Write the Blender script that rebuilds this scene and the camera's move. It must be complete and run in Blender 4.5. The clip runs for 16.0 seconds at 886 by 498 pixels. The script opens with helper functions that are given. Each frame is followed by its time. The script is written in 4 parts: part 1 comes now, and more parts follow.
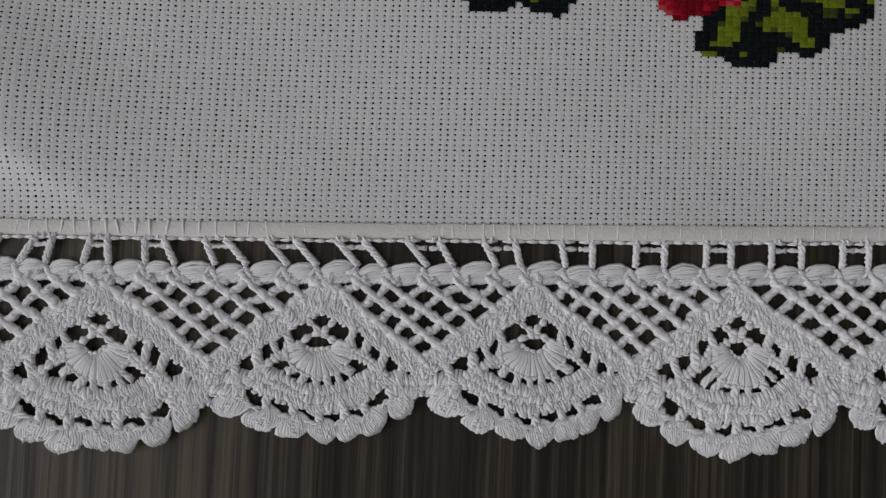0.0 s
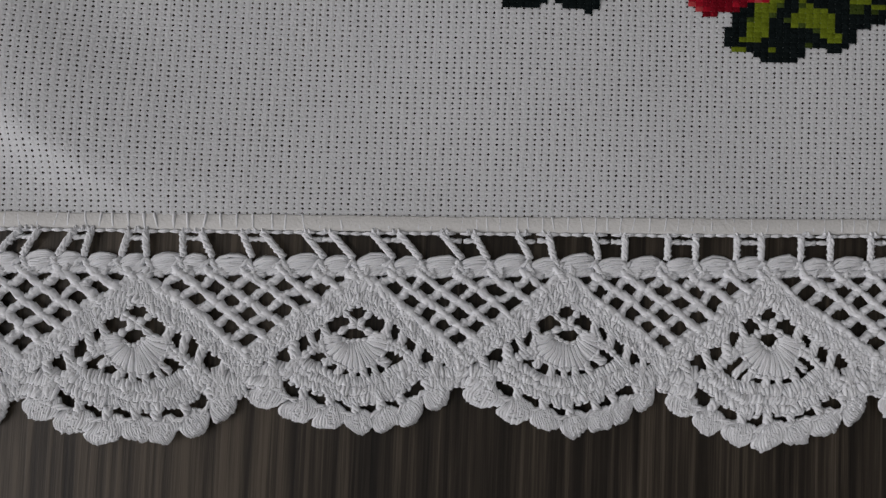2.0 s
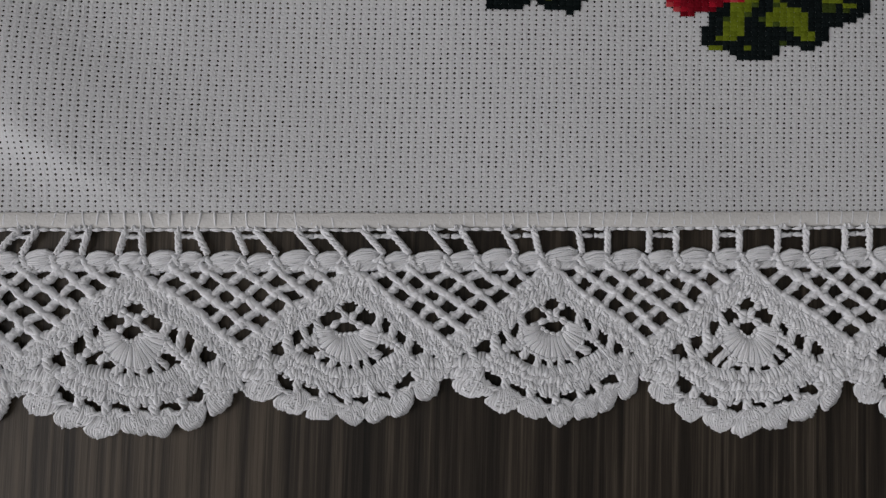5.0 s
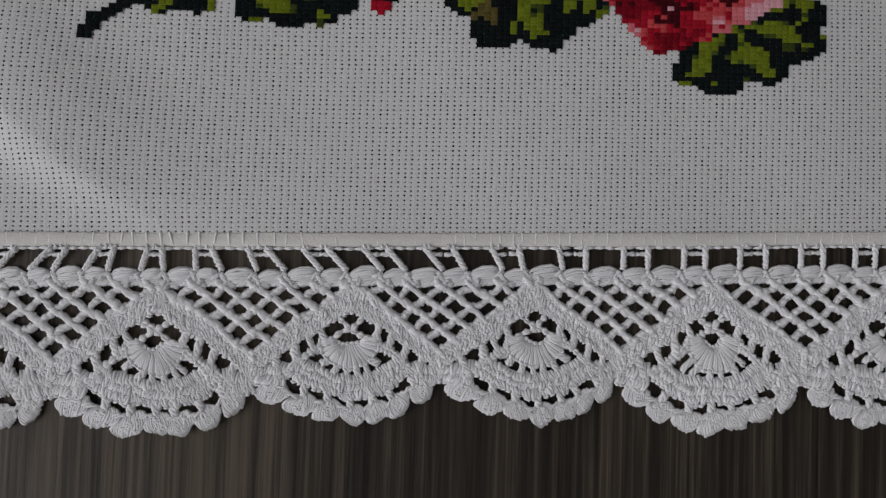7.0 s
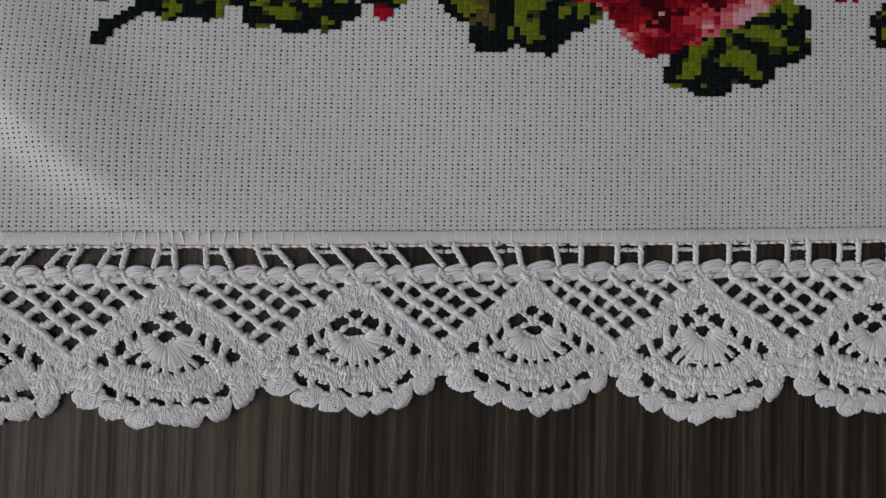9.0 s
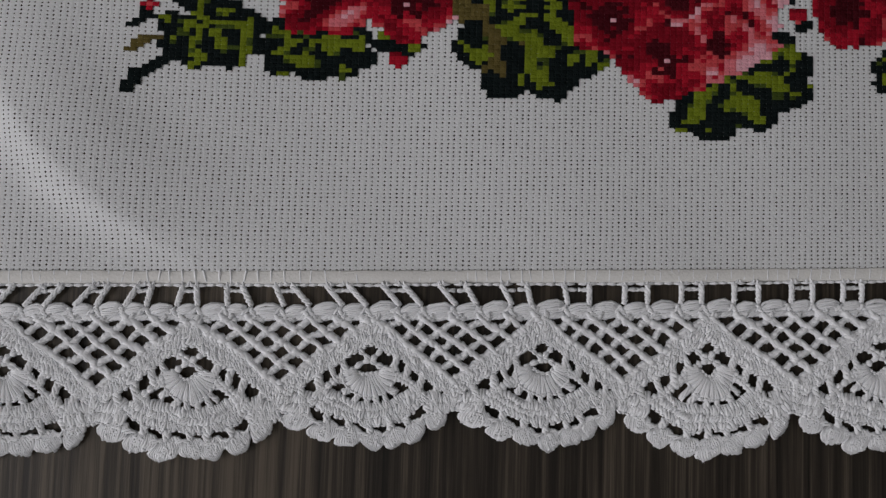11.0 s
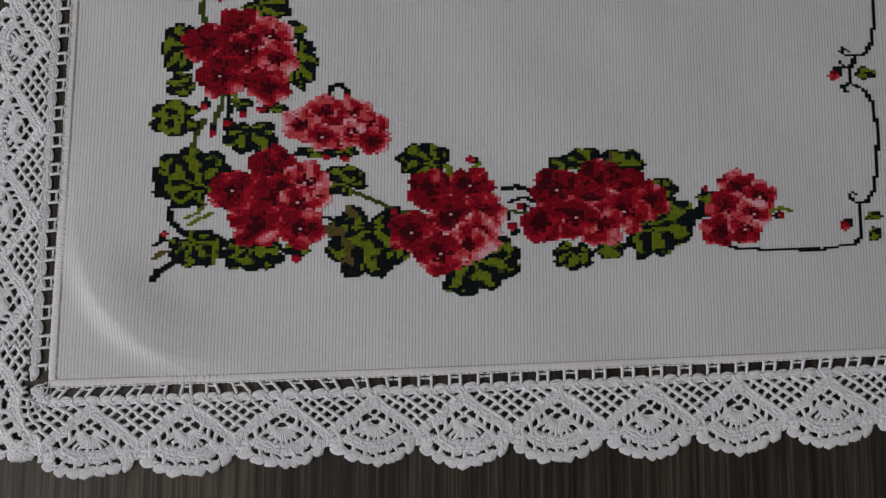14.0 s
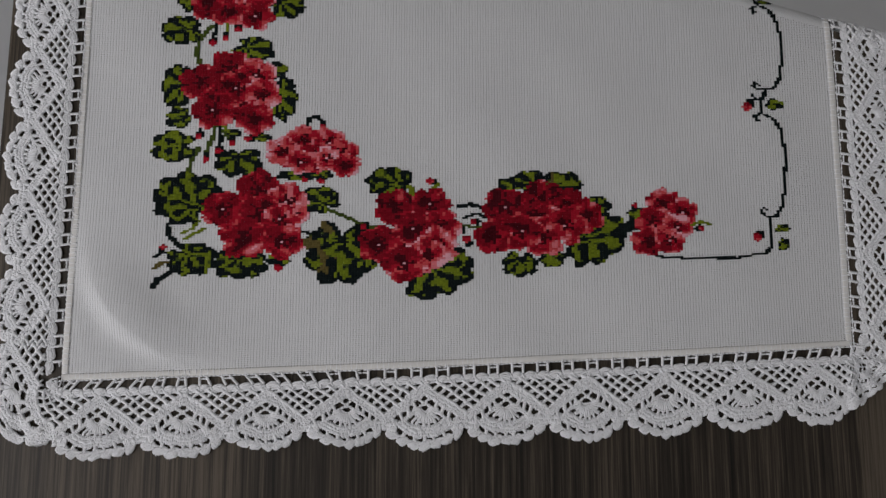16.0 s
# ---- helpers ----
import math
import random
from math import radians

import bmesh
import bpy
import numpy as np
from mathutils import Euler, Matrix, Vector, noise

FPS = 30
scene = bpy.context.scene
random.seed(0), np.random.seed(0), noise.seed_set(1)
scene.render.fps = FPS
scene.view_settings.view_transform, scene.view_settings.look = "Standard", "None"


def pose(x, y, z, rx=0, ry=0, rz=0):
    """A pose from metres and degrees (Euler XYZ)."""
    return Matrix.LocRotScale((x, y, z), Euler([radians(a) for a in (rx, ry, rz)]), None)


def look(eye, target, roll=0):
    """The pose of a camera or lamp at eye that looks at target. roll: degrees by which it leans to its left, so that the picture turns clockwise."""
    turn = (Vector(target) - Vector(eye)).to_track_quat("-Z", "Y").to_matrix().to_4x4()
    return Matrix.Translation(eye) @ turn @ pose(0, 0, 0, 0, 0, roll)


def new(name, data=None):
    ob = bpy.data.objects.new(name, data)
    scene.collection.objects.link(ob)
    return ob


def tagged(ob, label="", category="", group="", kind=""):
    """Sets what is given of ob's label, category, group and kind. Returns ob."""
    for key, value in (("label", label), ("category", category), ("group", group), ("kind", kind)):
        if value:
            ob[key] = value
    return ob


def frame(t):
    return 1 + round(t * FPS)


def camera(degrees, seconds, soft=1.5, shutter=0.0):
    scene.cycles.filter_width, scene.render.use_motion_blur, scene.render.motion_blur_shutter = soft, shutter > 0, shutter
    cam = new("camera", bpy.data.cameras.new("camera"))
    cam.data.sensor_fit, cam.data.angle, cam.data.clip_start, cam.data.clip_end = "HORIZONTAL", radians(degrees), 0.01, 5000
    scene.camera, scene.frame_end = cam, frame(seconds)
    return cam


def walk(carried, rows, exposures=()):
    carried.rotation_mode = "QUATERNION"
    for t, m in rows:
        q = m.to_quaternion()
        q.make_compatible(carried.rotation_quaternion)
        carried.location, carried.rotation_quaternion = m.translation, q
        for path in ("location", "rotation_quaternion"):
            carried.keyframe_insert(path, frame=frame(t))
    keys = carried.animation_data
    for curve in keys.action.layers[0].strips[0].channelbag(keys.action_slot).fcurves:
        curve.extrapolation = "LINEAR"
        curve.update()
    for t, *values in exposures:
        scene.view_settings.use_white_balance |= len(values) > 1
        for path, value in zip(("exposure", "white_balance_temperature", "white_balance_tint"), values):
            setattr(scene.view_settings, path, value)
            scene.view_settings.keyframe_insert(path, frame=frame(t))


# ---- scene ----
# ---------------- camera ----------------
cam = camera(65.0, 16.0, soft=1.4)
ROWS = [
    (0, 0.1578, -0.0070, 0.1704, 2.09, -1.79, 2.43),
    (0.5, 0.1546, -0.0085, 0.1710, 1.98, -1.85, 2.51),
    (1, 0.1548, -0.0077, 0.1699, 2.19, -1.94, 2.50),
    (1.5, 0.1521, -0.0083, 0.1721, 2.32, -1.91, 2.46),
    (2, 0.1485, -0.0103, 0.1719, 2.45, -2.09, 2.34),
    (2.5, 0.1511, -0.0104, 0.1731, 2.42, -2.12, 2.09),
    (3, 0.1515, -0.0119, 0.1754, 2.52, -2.17, 1.90),
    (3.5, 0.1496, -0.0109, 0.1755, 2.54, -2.24, 1.80),
    (6, 0.1500, -0.0123, 0.1831, 2.41, -2.87, 1.60),
    (6.5, 0.1486, -0.0053, 0.1896, 2.11, -3.03, 1.75),
    (7, 0.1492, -0.0062, 0.1951, 2.02, -2.98, 1.83),
    (7.5, 0.1477, -0.0032, 0.1950, 1.89, -2.96, 1.87),
    (8, 0.1488, -0.0027, 0.1965, 1.58, -3.22, 1.66),
    (8.5, 0.1482, -0.0066, 0.2005, 1.63, -3.30, 1.48),
    (11, 0.1468, -0.0003, 0.2100, 3.23, -2.30, 1.77),
    (11.5, 0.1540, 0.0114, 0.2376, 4.11, -1.92, 1.62),
    (12, 0.1698, 0.0326, 0.2984, 5.93, -1.49, 1.15),
    (12.5, 0.1772, 0.0470, 0.3117, 5.89, -2.35, 0.48),
    (13, 0.1922, 0.0416, 0.3610, 6.22, -2.09, -0.09),
    (13.5, 0.1968, 0.0330, 0.3979, 5.42, -1.78, 0.04),
    (14, 0.2106, 0.0370, 0.4012, 5.44, -1.88, 0.17),
    (14.5, 0.2150, 0.0406, 0.4133, 5.53, -1.90, 0.38),
    (15, 0.2190, 0.0355, 0.4376, 6.09, -1.82, 0.23),
    (15.5, 0.2252, 0.0329, 0.4579, 6.85, -1.83, 0.01),
    (16, 0.2326, 0.0255, 0.4607, 6.99, -1.92, -0.11),
]
walk(cam, [(t, pose(x, y, z, rx, ry, rz)) for t, x, y, z, rx, ry, rz in ROWS],
     [(0.0, -0.10), (11.5, -0.10), (13.0, -0.02), (16.0, 0.10)])

# ---------------- light ----------------
world = bpy.data.worlds.new("world")
scene.world = world
world.use_nodes = True
_wn = world.node_tree.nodes
_sky = _wn.new("ShaderNodeTexSky")
_sky.sky_type, _sky.sun_disc = "NISHITA", False
_sky.sun_elevation, _sky.sun_rotation = radians(35), radians(250)
_wn["Background"].inputs["Strength"].default_value = 0.05
world.node_tree.links.new(_sky.outputs["Color"], _wn["Background"].inputs["Color"])

ROOM_L, ROOM_R, ROOM_N, ROOM_S = -1.0, 2.2, 2.0, -1.5   # inner faces of the room
FLOOR_Z, CEIL_Z = -0.74, 1.86
WIN_Y0, WIN_Y1, WIN_Z0, WIN_Z1 = -1.0, 0.25, 0.15, 1.70   # window in the west wall

lamp_data = bpy.data.lights.new("window_daylight", "AREA")
lamp_data.shape, lamp_data.size, lamp_data.size_y = "RECTANGLE", WIN_Y1 - WIN_Y0 - 0.1, WIN_Z1 - WIN_Z0 - 0.1
lamp_data.energy, lamp_data.color = 13.2, (0.985, 0.955, 0.965)
lamp = new("window_daylight", lamp_data)
lamp.matrix_world = look((ROOM_L - 0.04, (WIN_Y0 + WIN_Y1) / 2, (WIN_Z0 + WIN_Z1) / 2), (1.0, (WIN_Y0 + WIN_Y1) / 2, (WIN_Z0 + WIN_Z1) / 2 - 0.5))
scene.view_settings.exposure = 0.0

# ---------------- materials ----------------


def material(name, rough=0.8):
    m = bpy.data.materials.new(name)
    m.use_nodes = True
    nt = m.node_tree
    b = nt.nodes["Principled BSDF"]
    b.inputs["Roughness"].default_value = rough
    return m, nt, b


def node(nt, kind, **sets):
    n = nt.nodes.new(kind)
    for k, v in sets.items():
        n.inputs[k.replace("_", " ")].default_value = v
    return n


def ramp(nt, stops):
    n = nt.nodes.new("ShaderNodeValToRGB")
    e = n.color_ramp.elements
    e[0].position, e[0].color = stops[0][0], (*stops[0][1], 1)
    e[1].position, e[1].color = stops[-1][0], (*stops[-1][1], 1)
    for p, c in stops[1:-1]:
        x = e.new(p)
        x.color = (*c, 1)
    return n


def coords(nt, scale=(1, 1, 1), rot=(0, 0, 0)):
    g = nt.nodes.new("ShaderNodeNewGeometry")
    mp = nt.nodes.new("ShaderNodeMapping")
    mp.inputs["Scale"].default_value = scale
    mp.inputs["Rotation"].default_value = rot
    nt.links.new(g.outputs["Position"], mp.inputs["Vector"])
    return mp.outputs["Vector"]


def bump(nt, b, height, strength, distance):
    n = nt.nodes.new("ShaderNodeBump")
    n.inputs["Strength"].default_value = strength
    n.inputs["Distance"].default_value = distance
    nt.links.new(height, n.inputs["Height"])
    nt.links.new(n.outputs["Normal"], b.inputs["Normal"])


def cloth_material(name, lo, hi, fine=900.0, strength=0.35, distance=0.0004, island=0.0, rough=0.92):
    """Cotton: a slow colour drift, a fine fibre grain, and fibre relief."""
    m, nt, b = material(name, rough)
    b.inputs["Specular IOR Level"].default_value = 0.08
    vec = coords(nt)
    slow = node(nt, "ShaderNodeTexNoise", Scale=14.0, Detail=3.0)
    quick = node(nt, "ShaderNodeTexNoise", Scale=fine, Detail=2.0)
    for n in (slow, quick):
        nt.links.new(vec, n.inputs["Vector"])
    mx = nt.nodes.new("ShaderNodeMath")
    mx.operation = "MULTIPLY_ADD"
    mx.inputs[1].default_value = 0.55
    nt.links.new(quick.outputs["Fac"], mx.inputs[0])
    half = nt.nodes.new("ShaderNodeMath")
    half.operation = "MULTIPLY"
    half.inputs[1].default_value = 0.45
    nt.links.new(slow.outputs["Fac"], half.inputs[0])
    nt.links.new(half.outputs[0], mx.inputs[2])
    fac = mx.outputs[0]
    if island:
        g = nt.nodes.new("ShaderNodeNewGeometry")
        add = nt.nodes.new("ShaderNodeMath")
        add.operation = "MULTIPLY_ADD"
        add.inputs[1].default_value = island
        nt.links.new(g.outputs["Random Per Island"], add.inputs[0])
        nt.links.new(fac, add.inputs[2])
        sub = nt.nodes.new("ShaderNodeMath")
        sub.operation = "SUBTRACT"
        sub.inputs[1].default_value = island / 2
        nt.links.new(add.outputs[0], sub.inputs[0])
        fac = sub.outputs[0]
    r = ramp(nt, [(0.25, lo), (0.75, hi)])
    nt.links.new(fac, r.inputs["Fac"])
    nt.links.new(r.outputs["Color"], b.inputs["Base Color"])
    bump(nt, b, quick.outputs["Fac"], strength, distance)
    return m


def woven_material(name, lo, hi, fine, strength, distance):
    """Evenweave cotton: the plain cotton with threads that run both ways, some thicker than others."""
    m = cloth_material(name, lo, hi, fine, strength, distance)
    nt = m.node_tree
    b = nt.nodes["Principled BSDF"]
    old = b.inputs["Normal"].links[0].from_node
    heights = []
    for scale in ((1500.0, 110.0, 1.0), (90.0, 1900.0, 1.0)):
        n = node(nt, "ShaderNodeTexNoise", Scale=1.0, Detail=2.0, Roughness=0.6)
        nt.links.new(coords(nt, scale), n.inputs["Vector"])
        heights.append(n.outputs["Fac"])
    top = nt.nodes.new("ShaderNodeMath")
    top.operation = "MAXIMUM"
    for k in (0, 1):
        nt.links.new(heights[k], top.inputs[k])
    relief = nt.nodes.new("ShaderNodeBump")
    relief.inputs["Strength"].default_value, relief.inputs["Distance"].default_value = 0.32, 0.0004
    nt.links.new(top.outputs[0], relief.inputs["Height"])
    nt.links.new(relief.outputs["Normal"], old.inputs["Normal"])
    return m


MAT_FABRIC = woven_material("white_evenweave_cotton", (0.72, 0.73, 0.75), (0.84, 0.85, 0.86), 1500.0, 0.5, 0.0003)
MAT_HEM = cloth_material("cream_cotton_hem", (0.77, 0.762, 0.742), (0.86, 0.852, 0.832), 1300.0, 0.5, 0.0003)
MAT_LACE = cloth_material("white_crochet_cotton", (0.875, 0.885, 0.915), (0.945, 0.955, 0.98), 1300.0, 0.45, 0.0003, island=0.3)


def floss(name, c, spread=0.3):
    lo = tuple(v * (1 - spread) for v in c)
    hi = tuple(min(1, v * (1 + spread) + 0.004) for v in c)
    return cloth_material(name, lo, hi, 1600.0, 0.8, 0.0003, island=0.28, rough=0.95)


FLOSS = [None,
         floss("black_green_floss", (0.0045, 0.0085, 0.009)),       # 1
         floss("olive_green_floss", (0.155, 0.200, 0.012)),       # 2
         floss("forest_green_floss", (0.050, 0.074, 0.012)),      # 3
         floss("maroon_floss", (0.055, 0.002, 0.006)),            # 4
         floss("dark_red_floss", (0.205, 0.003, 0.012)),           # 5
         floss("red_floss", (0.38, 0.007, 0.022), 0.2),           # 6
         floss("coral_floss", (0.57, 0.065, 0.075), 0.2),         # 7
         floss("rose_floss", (0.69, 0.175, 0.205), 0.12),           # 8
         floss("pale_pink_floss", (0.79, 0.40, 0.47), 0.1),       # 9
         floss("brown_olive_floss", (0.110, 0.085, 0.025)),       # 10
         floss("light_lime_floss", (0.34, 0.40, 0.08)),           # 11
         floss("white_floss", (0.80, 0.79, 0.75), 0.1)]           # 12


def wood_material():
    m, nt, b = material("dark_walnut_laminate", 0.5)
    b.inputs["Specular IOR Level"].default_value = 0.3
    vec = coords(nt, (1.0, 0.014, 1.0))
    wide = node(nt, "ShaderNodeTexNoise", Scale=16.0, Detail=4.0, Roughness=0.6)
    mid = node(nt, "ShaderNodeTexNoise", Scale=210.0, Detail=6.0, Roughness=0.7, Distortion=0.6)
    fine = node(nt, "ShaderNodeTexNoise", Scale=760.0, Detail=4.0, Roughness=0.7)
    for n in (wide, mid, fine):
        nt.links.new(vec, n.inputs["Vector"])
    mix1 = nt.nodes.new("ShaderNodeMath")
    mix1.operation = "MULTIPLY_ADD"
    mix1.inputs[1].default_value = 0.42
    nt.links.new(mid.outputs["Fac"], mix1.inputs[0])
    w = nt.nodes.new("ShaderNodeMath")
    w.operation = "MULTIPLY"
    w.inputs[1].default_value = 0.33
    nt.links.new(wide.outputs["Fac"], w.inputs[0])
    nt.links.new(w.outputs[0], mix1.inputs[2])
    mix2 = nt.nodes.new("ShaderNodeMath")
    mix2.operation = "MULTIPLY_ADD"
    mix2.inputs[1].default_value = 0.42
    nt.links.new(fine.outputs["Fac"], mix2.inputs[0])
    nt.links.new(mix1.outputs[0], mix2.inputs[2])
    r = ramp(nt, [(0.47, (0.005, 0.0037, 0.0026)), (0.54, (0.018, 0.0138, 0.0098)), (0.605, (0.041, 0.032, 0.023)), (0.69, (0.105, 0.084, 0.062))])
    # a paler board printed along the east side of the top
    sep = nt.nodes.new("ShaderNodeSeparateXYZ")
    nt.links.new(vec, sep.inputs["Vector"])
    pale = nt.nodes.new("ShaderNodeMapRange")
    pale.inputs["From Min"].default_value, pale.inputs["From Max"].default_value = 0.5205, 0.5225
    pale.inputs["To Min"].default_value, pale.inputs["To Max"].default_value = 0.0, 0.06
    nt.links.new(sep.outputs["X"], pale.inputs["Value"])
    # wood colour gets smoothly paler towards the west
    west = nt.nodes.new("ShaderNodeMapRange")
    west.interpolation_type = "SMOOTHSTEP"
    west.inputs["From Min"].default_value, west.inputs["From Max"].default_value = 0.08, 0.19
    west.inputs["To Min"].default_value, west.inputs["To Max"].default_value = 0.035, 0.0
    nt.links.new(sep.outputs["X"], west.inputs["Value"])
    tone_shift = nt.nodes.new("ShaderNodeMath")
    nt.links.new(pale.outputs["Result"], tone_shift.inputs[0])
    nt.links.new(west.outputs["Result"], tone_shift.inputs[1])
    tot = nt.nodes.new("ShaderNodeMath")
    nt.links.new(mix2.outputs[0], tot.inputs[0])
    nt.links.new(tone_shift.outputs[0], tot.inputs[1])
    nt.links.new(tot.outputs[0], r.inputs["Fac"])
    nt.links.new(r.outputs["Color"], b.inputs["Base Color"])
    bump(nt, b, mix2.outputs[0], 0.35, 0.0006)
    return m


def plain_material(name, lo, hi, scale, rough=0.6):
    m, nt, b = material(name, rough)
    n = node(nt, "ShaderNodeTexNoise", Scale=scale, Detail=5.0)
    nt.links.new(coords(nt), n.inputs["Vector"])
    r = ramp(nt, [(0.3, lo), (0.7, hi)])
    nt.links.new(n.outputs["Fac"], r.inputs["Fac"])
    nt.links.new(r.outputs["Color"], b.inputs["Base Color"])
    bump(nt, b, n.outputs["Fac"], 0.1, 0.002)
    return m


MAT_WOOD = wood_material()
MAT_WALL = plain_material("white_wall_paint", (0.70, 0.70, 0.69), (0.78, 0.78, 0.77), 3.0, 0.85)
MAT_FLOOR = plain_material("pale_grey_floor_tile", (0.76, 0.77, 0.79), (0.82, 0.83, 0.84), 5.0, 0.35)
MAT_GROUT = plain_material("grey_grout", (0.25, 0.25, 0.25), (0.33, 0.33, 0.33), 40.0, 0.9)
MAT_FRAME = plain_material("white_window_paint", (0.74, 0.74, 0.73), (0.80, 0.80, 0.79), 9.0, 0.45)

# ---------------- mesh helpers ----------------


def mesh_object(name, verts, faces, mats, parent=None, label="", smooth=True, slots=None):
    me = bpy.data.meshes.new(name)
    me.from_pydata(verts if isinstance(verts, list) else verts.tolist(), [], faces if isinstance(faces, list) else faces.tolist())
    for mt in (mats if isinstance(mats, (list, tuple)) else [mats]):
        me.materials.append(mt)
    if slots is not None:
        me.polygons.foreach_set("material_index", np.asarray(slots, dtype=np.int32))
    if smooth:
        me.polygons.foreach_set("use_smooth", np.ones(len(me.polygons), dtype=bool))
    me.update()
    ob = new(name, me)
    if parent is not None:
        ob.parent = parent
    if label:
        tagged(ob, label)
    return ob


def part(name, bm, mat, parent, label=""):
    me = bpy.data.meshes.new(name)
    bm.to_mesh(me)
    bm.free()
    me.materials.append(mat)
    ob = new(name, me)
    if parent is not None:
        ob.parent = parent
    if label:
        tagged(ob, label)
    return ob


def box_bm(x0, x1, y0, y1, z0, z1, bevel=0.0):
    bm = bmesh.new()
    bmesh.ops.create_cube(bm, size=1.0, matrix=Matrix.LocRotScale(((x0 + x1) / 2, (y0 + y1) / 2, (z0 + z1) / 2), None, (x1 - x0, y1 - y0, z1 - z0)))
    if bevel:
        bmesh.ops.bevel(bm, geom=bm.edges[:], offset=bevel, segments=2, affect="EDGES", profile=0.6)
    return bm


# ---------------- room ----------------
def build_room():
    t = 0.12
    fl = part("floor", box_bm(ROOM_L - t, ROOM_R + t, ROOM_S - t, ROOM_N + t, FLOOR_Z - 0.1, FLOOR_Z - 0.004), MAT_GROUT, None)
    tagged(fl, "pale grey tiled floor below the table", "floor", kind="structure")
    ce = part("ceiling", box_bm(ROOM_L - t, ROOM_R + t, ROOM_S - t, ROOM_N + t, CEIL_Z, CEIL_Z + 0.1), MAT_WALL, None)
    tagged(ce, "plain white painted ceiling", "ceiling", kind="structure")
    for nm, dims in (("wall_east", (ROOM_R, ROOM_R + t, ROOM_S, ROOM_N)), ("wall_north", (ROOM_L - t, ROOM_R + t, ROOM_N, ROOM_N + t)), ("wall_south", (ROOM_L - t, ROOM_R + t, ROOM_S - t, ROOM_S))):
        tagged(part(nm, box_bm(*dims, FLOOR_Z, CEIL_Z), MAT_WALL, None), "plain white painted wall of the room", "wall", kind="structure")
    bm = bmesh.new()
    for y0, y1, z0, z1 in ((ROOM_S, WIN_Y0, FLOOR_Z, CEIL_Z), (WIN_Y1, ROOM_N, FLOOR_Z, CEIL_Z), (WIN_Y0, WIN_Y1, FLOOR_Z, WIN_Z0), (WIN_Y0, WIN_Y1, WIN_Z1, CEIL_Z)):
        bmesh.ops.create_cube(bm, size=1.0, matrix=Matrix.LocRotScale((ROOM_L - t / 2, (y0 + y1) / 2, (z0 + z1) / 2), None, (t, y1 - y0, z1 - z0)))
    tagged(part("wall_west", bm, MAT_WALL, None), "white painted wall with a window opening", "wall", kind="structure")
    win = tagged(new("window_1"), "white framed window that lets in daylight", "window", kind="structure")
    for y0, y1, z0, z1 in ((WIN_Y0, WIN_Y0 + 0.05, WIN_Z0, WIN_Z1), (WIN_Y1 - 0.05, WIN_Y1, WIN_Z0, WIN_Z1), (WIN_Y0 + 0.05, WIN_Y1 - 0.05, WIN_Z0, WIN_Z0 + 0.05), (WIN_Y0 + 0.05, WIN_Y1 - 0.05, WIN_Z1 - 0.05, WIN_Z1)):
        part("window_frame", box_bm(ROOM_L - 0.10, ROOM_L - 0.05, y0, y1, z0, z1, 0.004), MAT_FRAME, win)
    step = 0.45
    bm0 = box_bm(-step / 2 + 0.002, step / 2 - 0.002, -step / 2 + 0.002, step / 2 - 0.002, -0.004, 0.0, 0.001)
    tile = bpy.data.meshes.new("tile")
    bm0.to_mesh(tile)
    bm0.free()
    tile.materials.append(MAT_FLOOR)
    x = ROOM_L + step / 2
    while x < ROOM_R:
        y = ROOM_S + step / 2
        while y < ROOM_N:
            ob = new("tile", tile)
            ob.parent = fl
            ob.location = (x, y, FLOOR_Z)
            y += step
        x += step


build_room()

# ---------------- table ----------------
LEFT_EDGE = -0.0485
FAR_K, FAR_C = 0.27, 0.3810          # far edge: y + FAR_K * x = FAR_C


def build_table():
    table = tagged(new("table"), "dark walnut laminate table under a white tablecloth", "table")
    bm = bmesh.new()
    outline = [(LEFT_EDGE - 0.005, -0.42), (0.86, -0.42), (0.86, FAR_C - FAR_K * 0.86), (0.22, FAR_C - FAR_K * 0.22), (LEFT_EDGE + 0.003, FAR_C - FAR_K * 0.22)]
    vs = [bm.verts.new((x, y, 0.0)) for x, y in outline]
    f = bm.faces.new(vs)
    ext = bmesh.ops.extrude_face_region(bm, geom=[f])
    for v in ext["geom"]:
        if isinstance(v, bmesh.types.BMVert):
            v.co.z = -0.025
    bmesh.ops.recalc_face_normals(bm, faces=bm.faces[:])
    bmesh.ops.bevel(bm, geom=bm.edges[:], offset=0.002, segments=2, affect="EDGES", profile=0.5)
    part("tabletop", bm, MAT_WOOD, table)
    for x, y in ((0.02, -0.36), (0.78, -0.36), (0.02, 0.25), (0.74, 0.09)):
        part("leg", box_bm(x - 0.025, x + 0.025, y - 0.025, y + 0.025, FLOOR_Z, -0.025, 0.003), MAT_WOOD, table)


build_table()

# ---------------- the lie of the cloth ----------------
X0, X1 = 0.0045, 0.5215              # left and right edge of the fabric
WEFT, WARP = 0.001885, 0.00128       # spacing of the holes across and along
NX, NY = int(round((X1 - X0) / WEFT)), 258


def hem_y(x):
    return -0.00304 + 0.0276 * x + 0.0224 * x * x


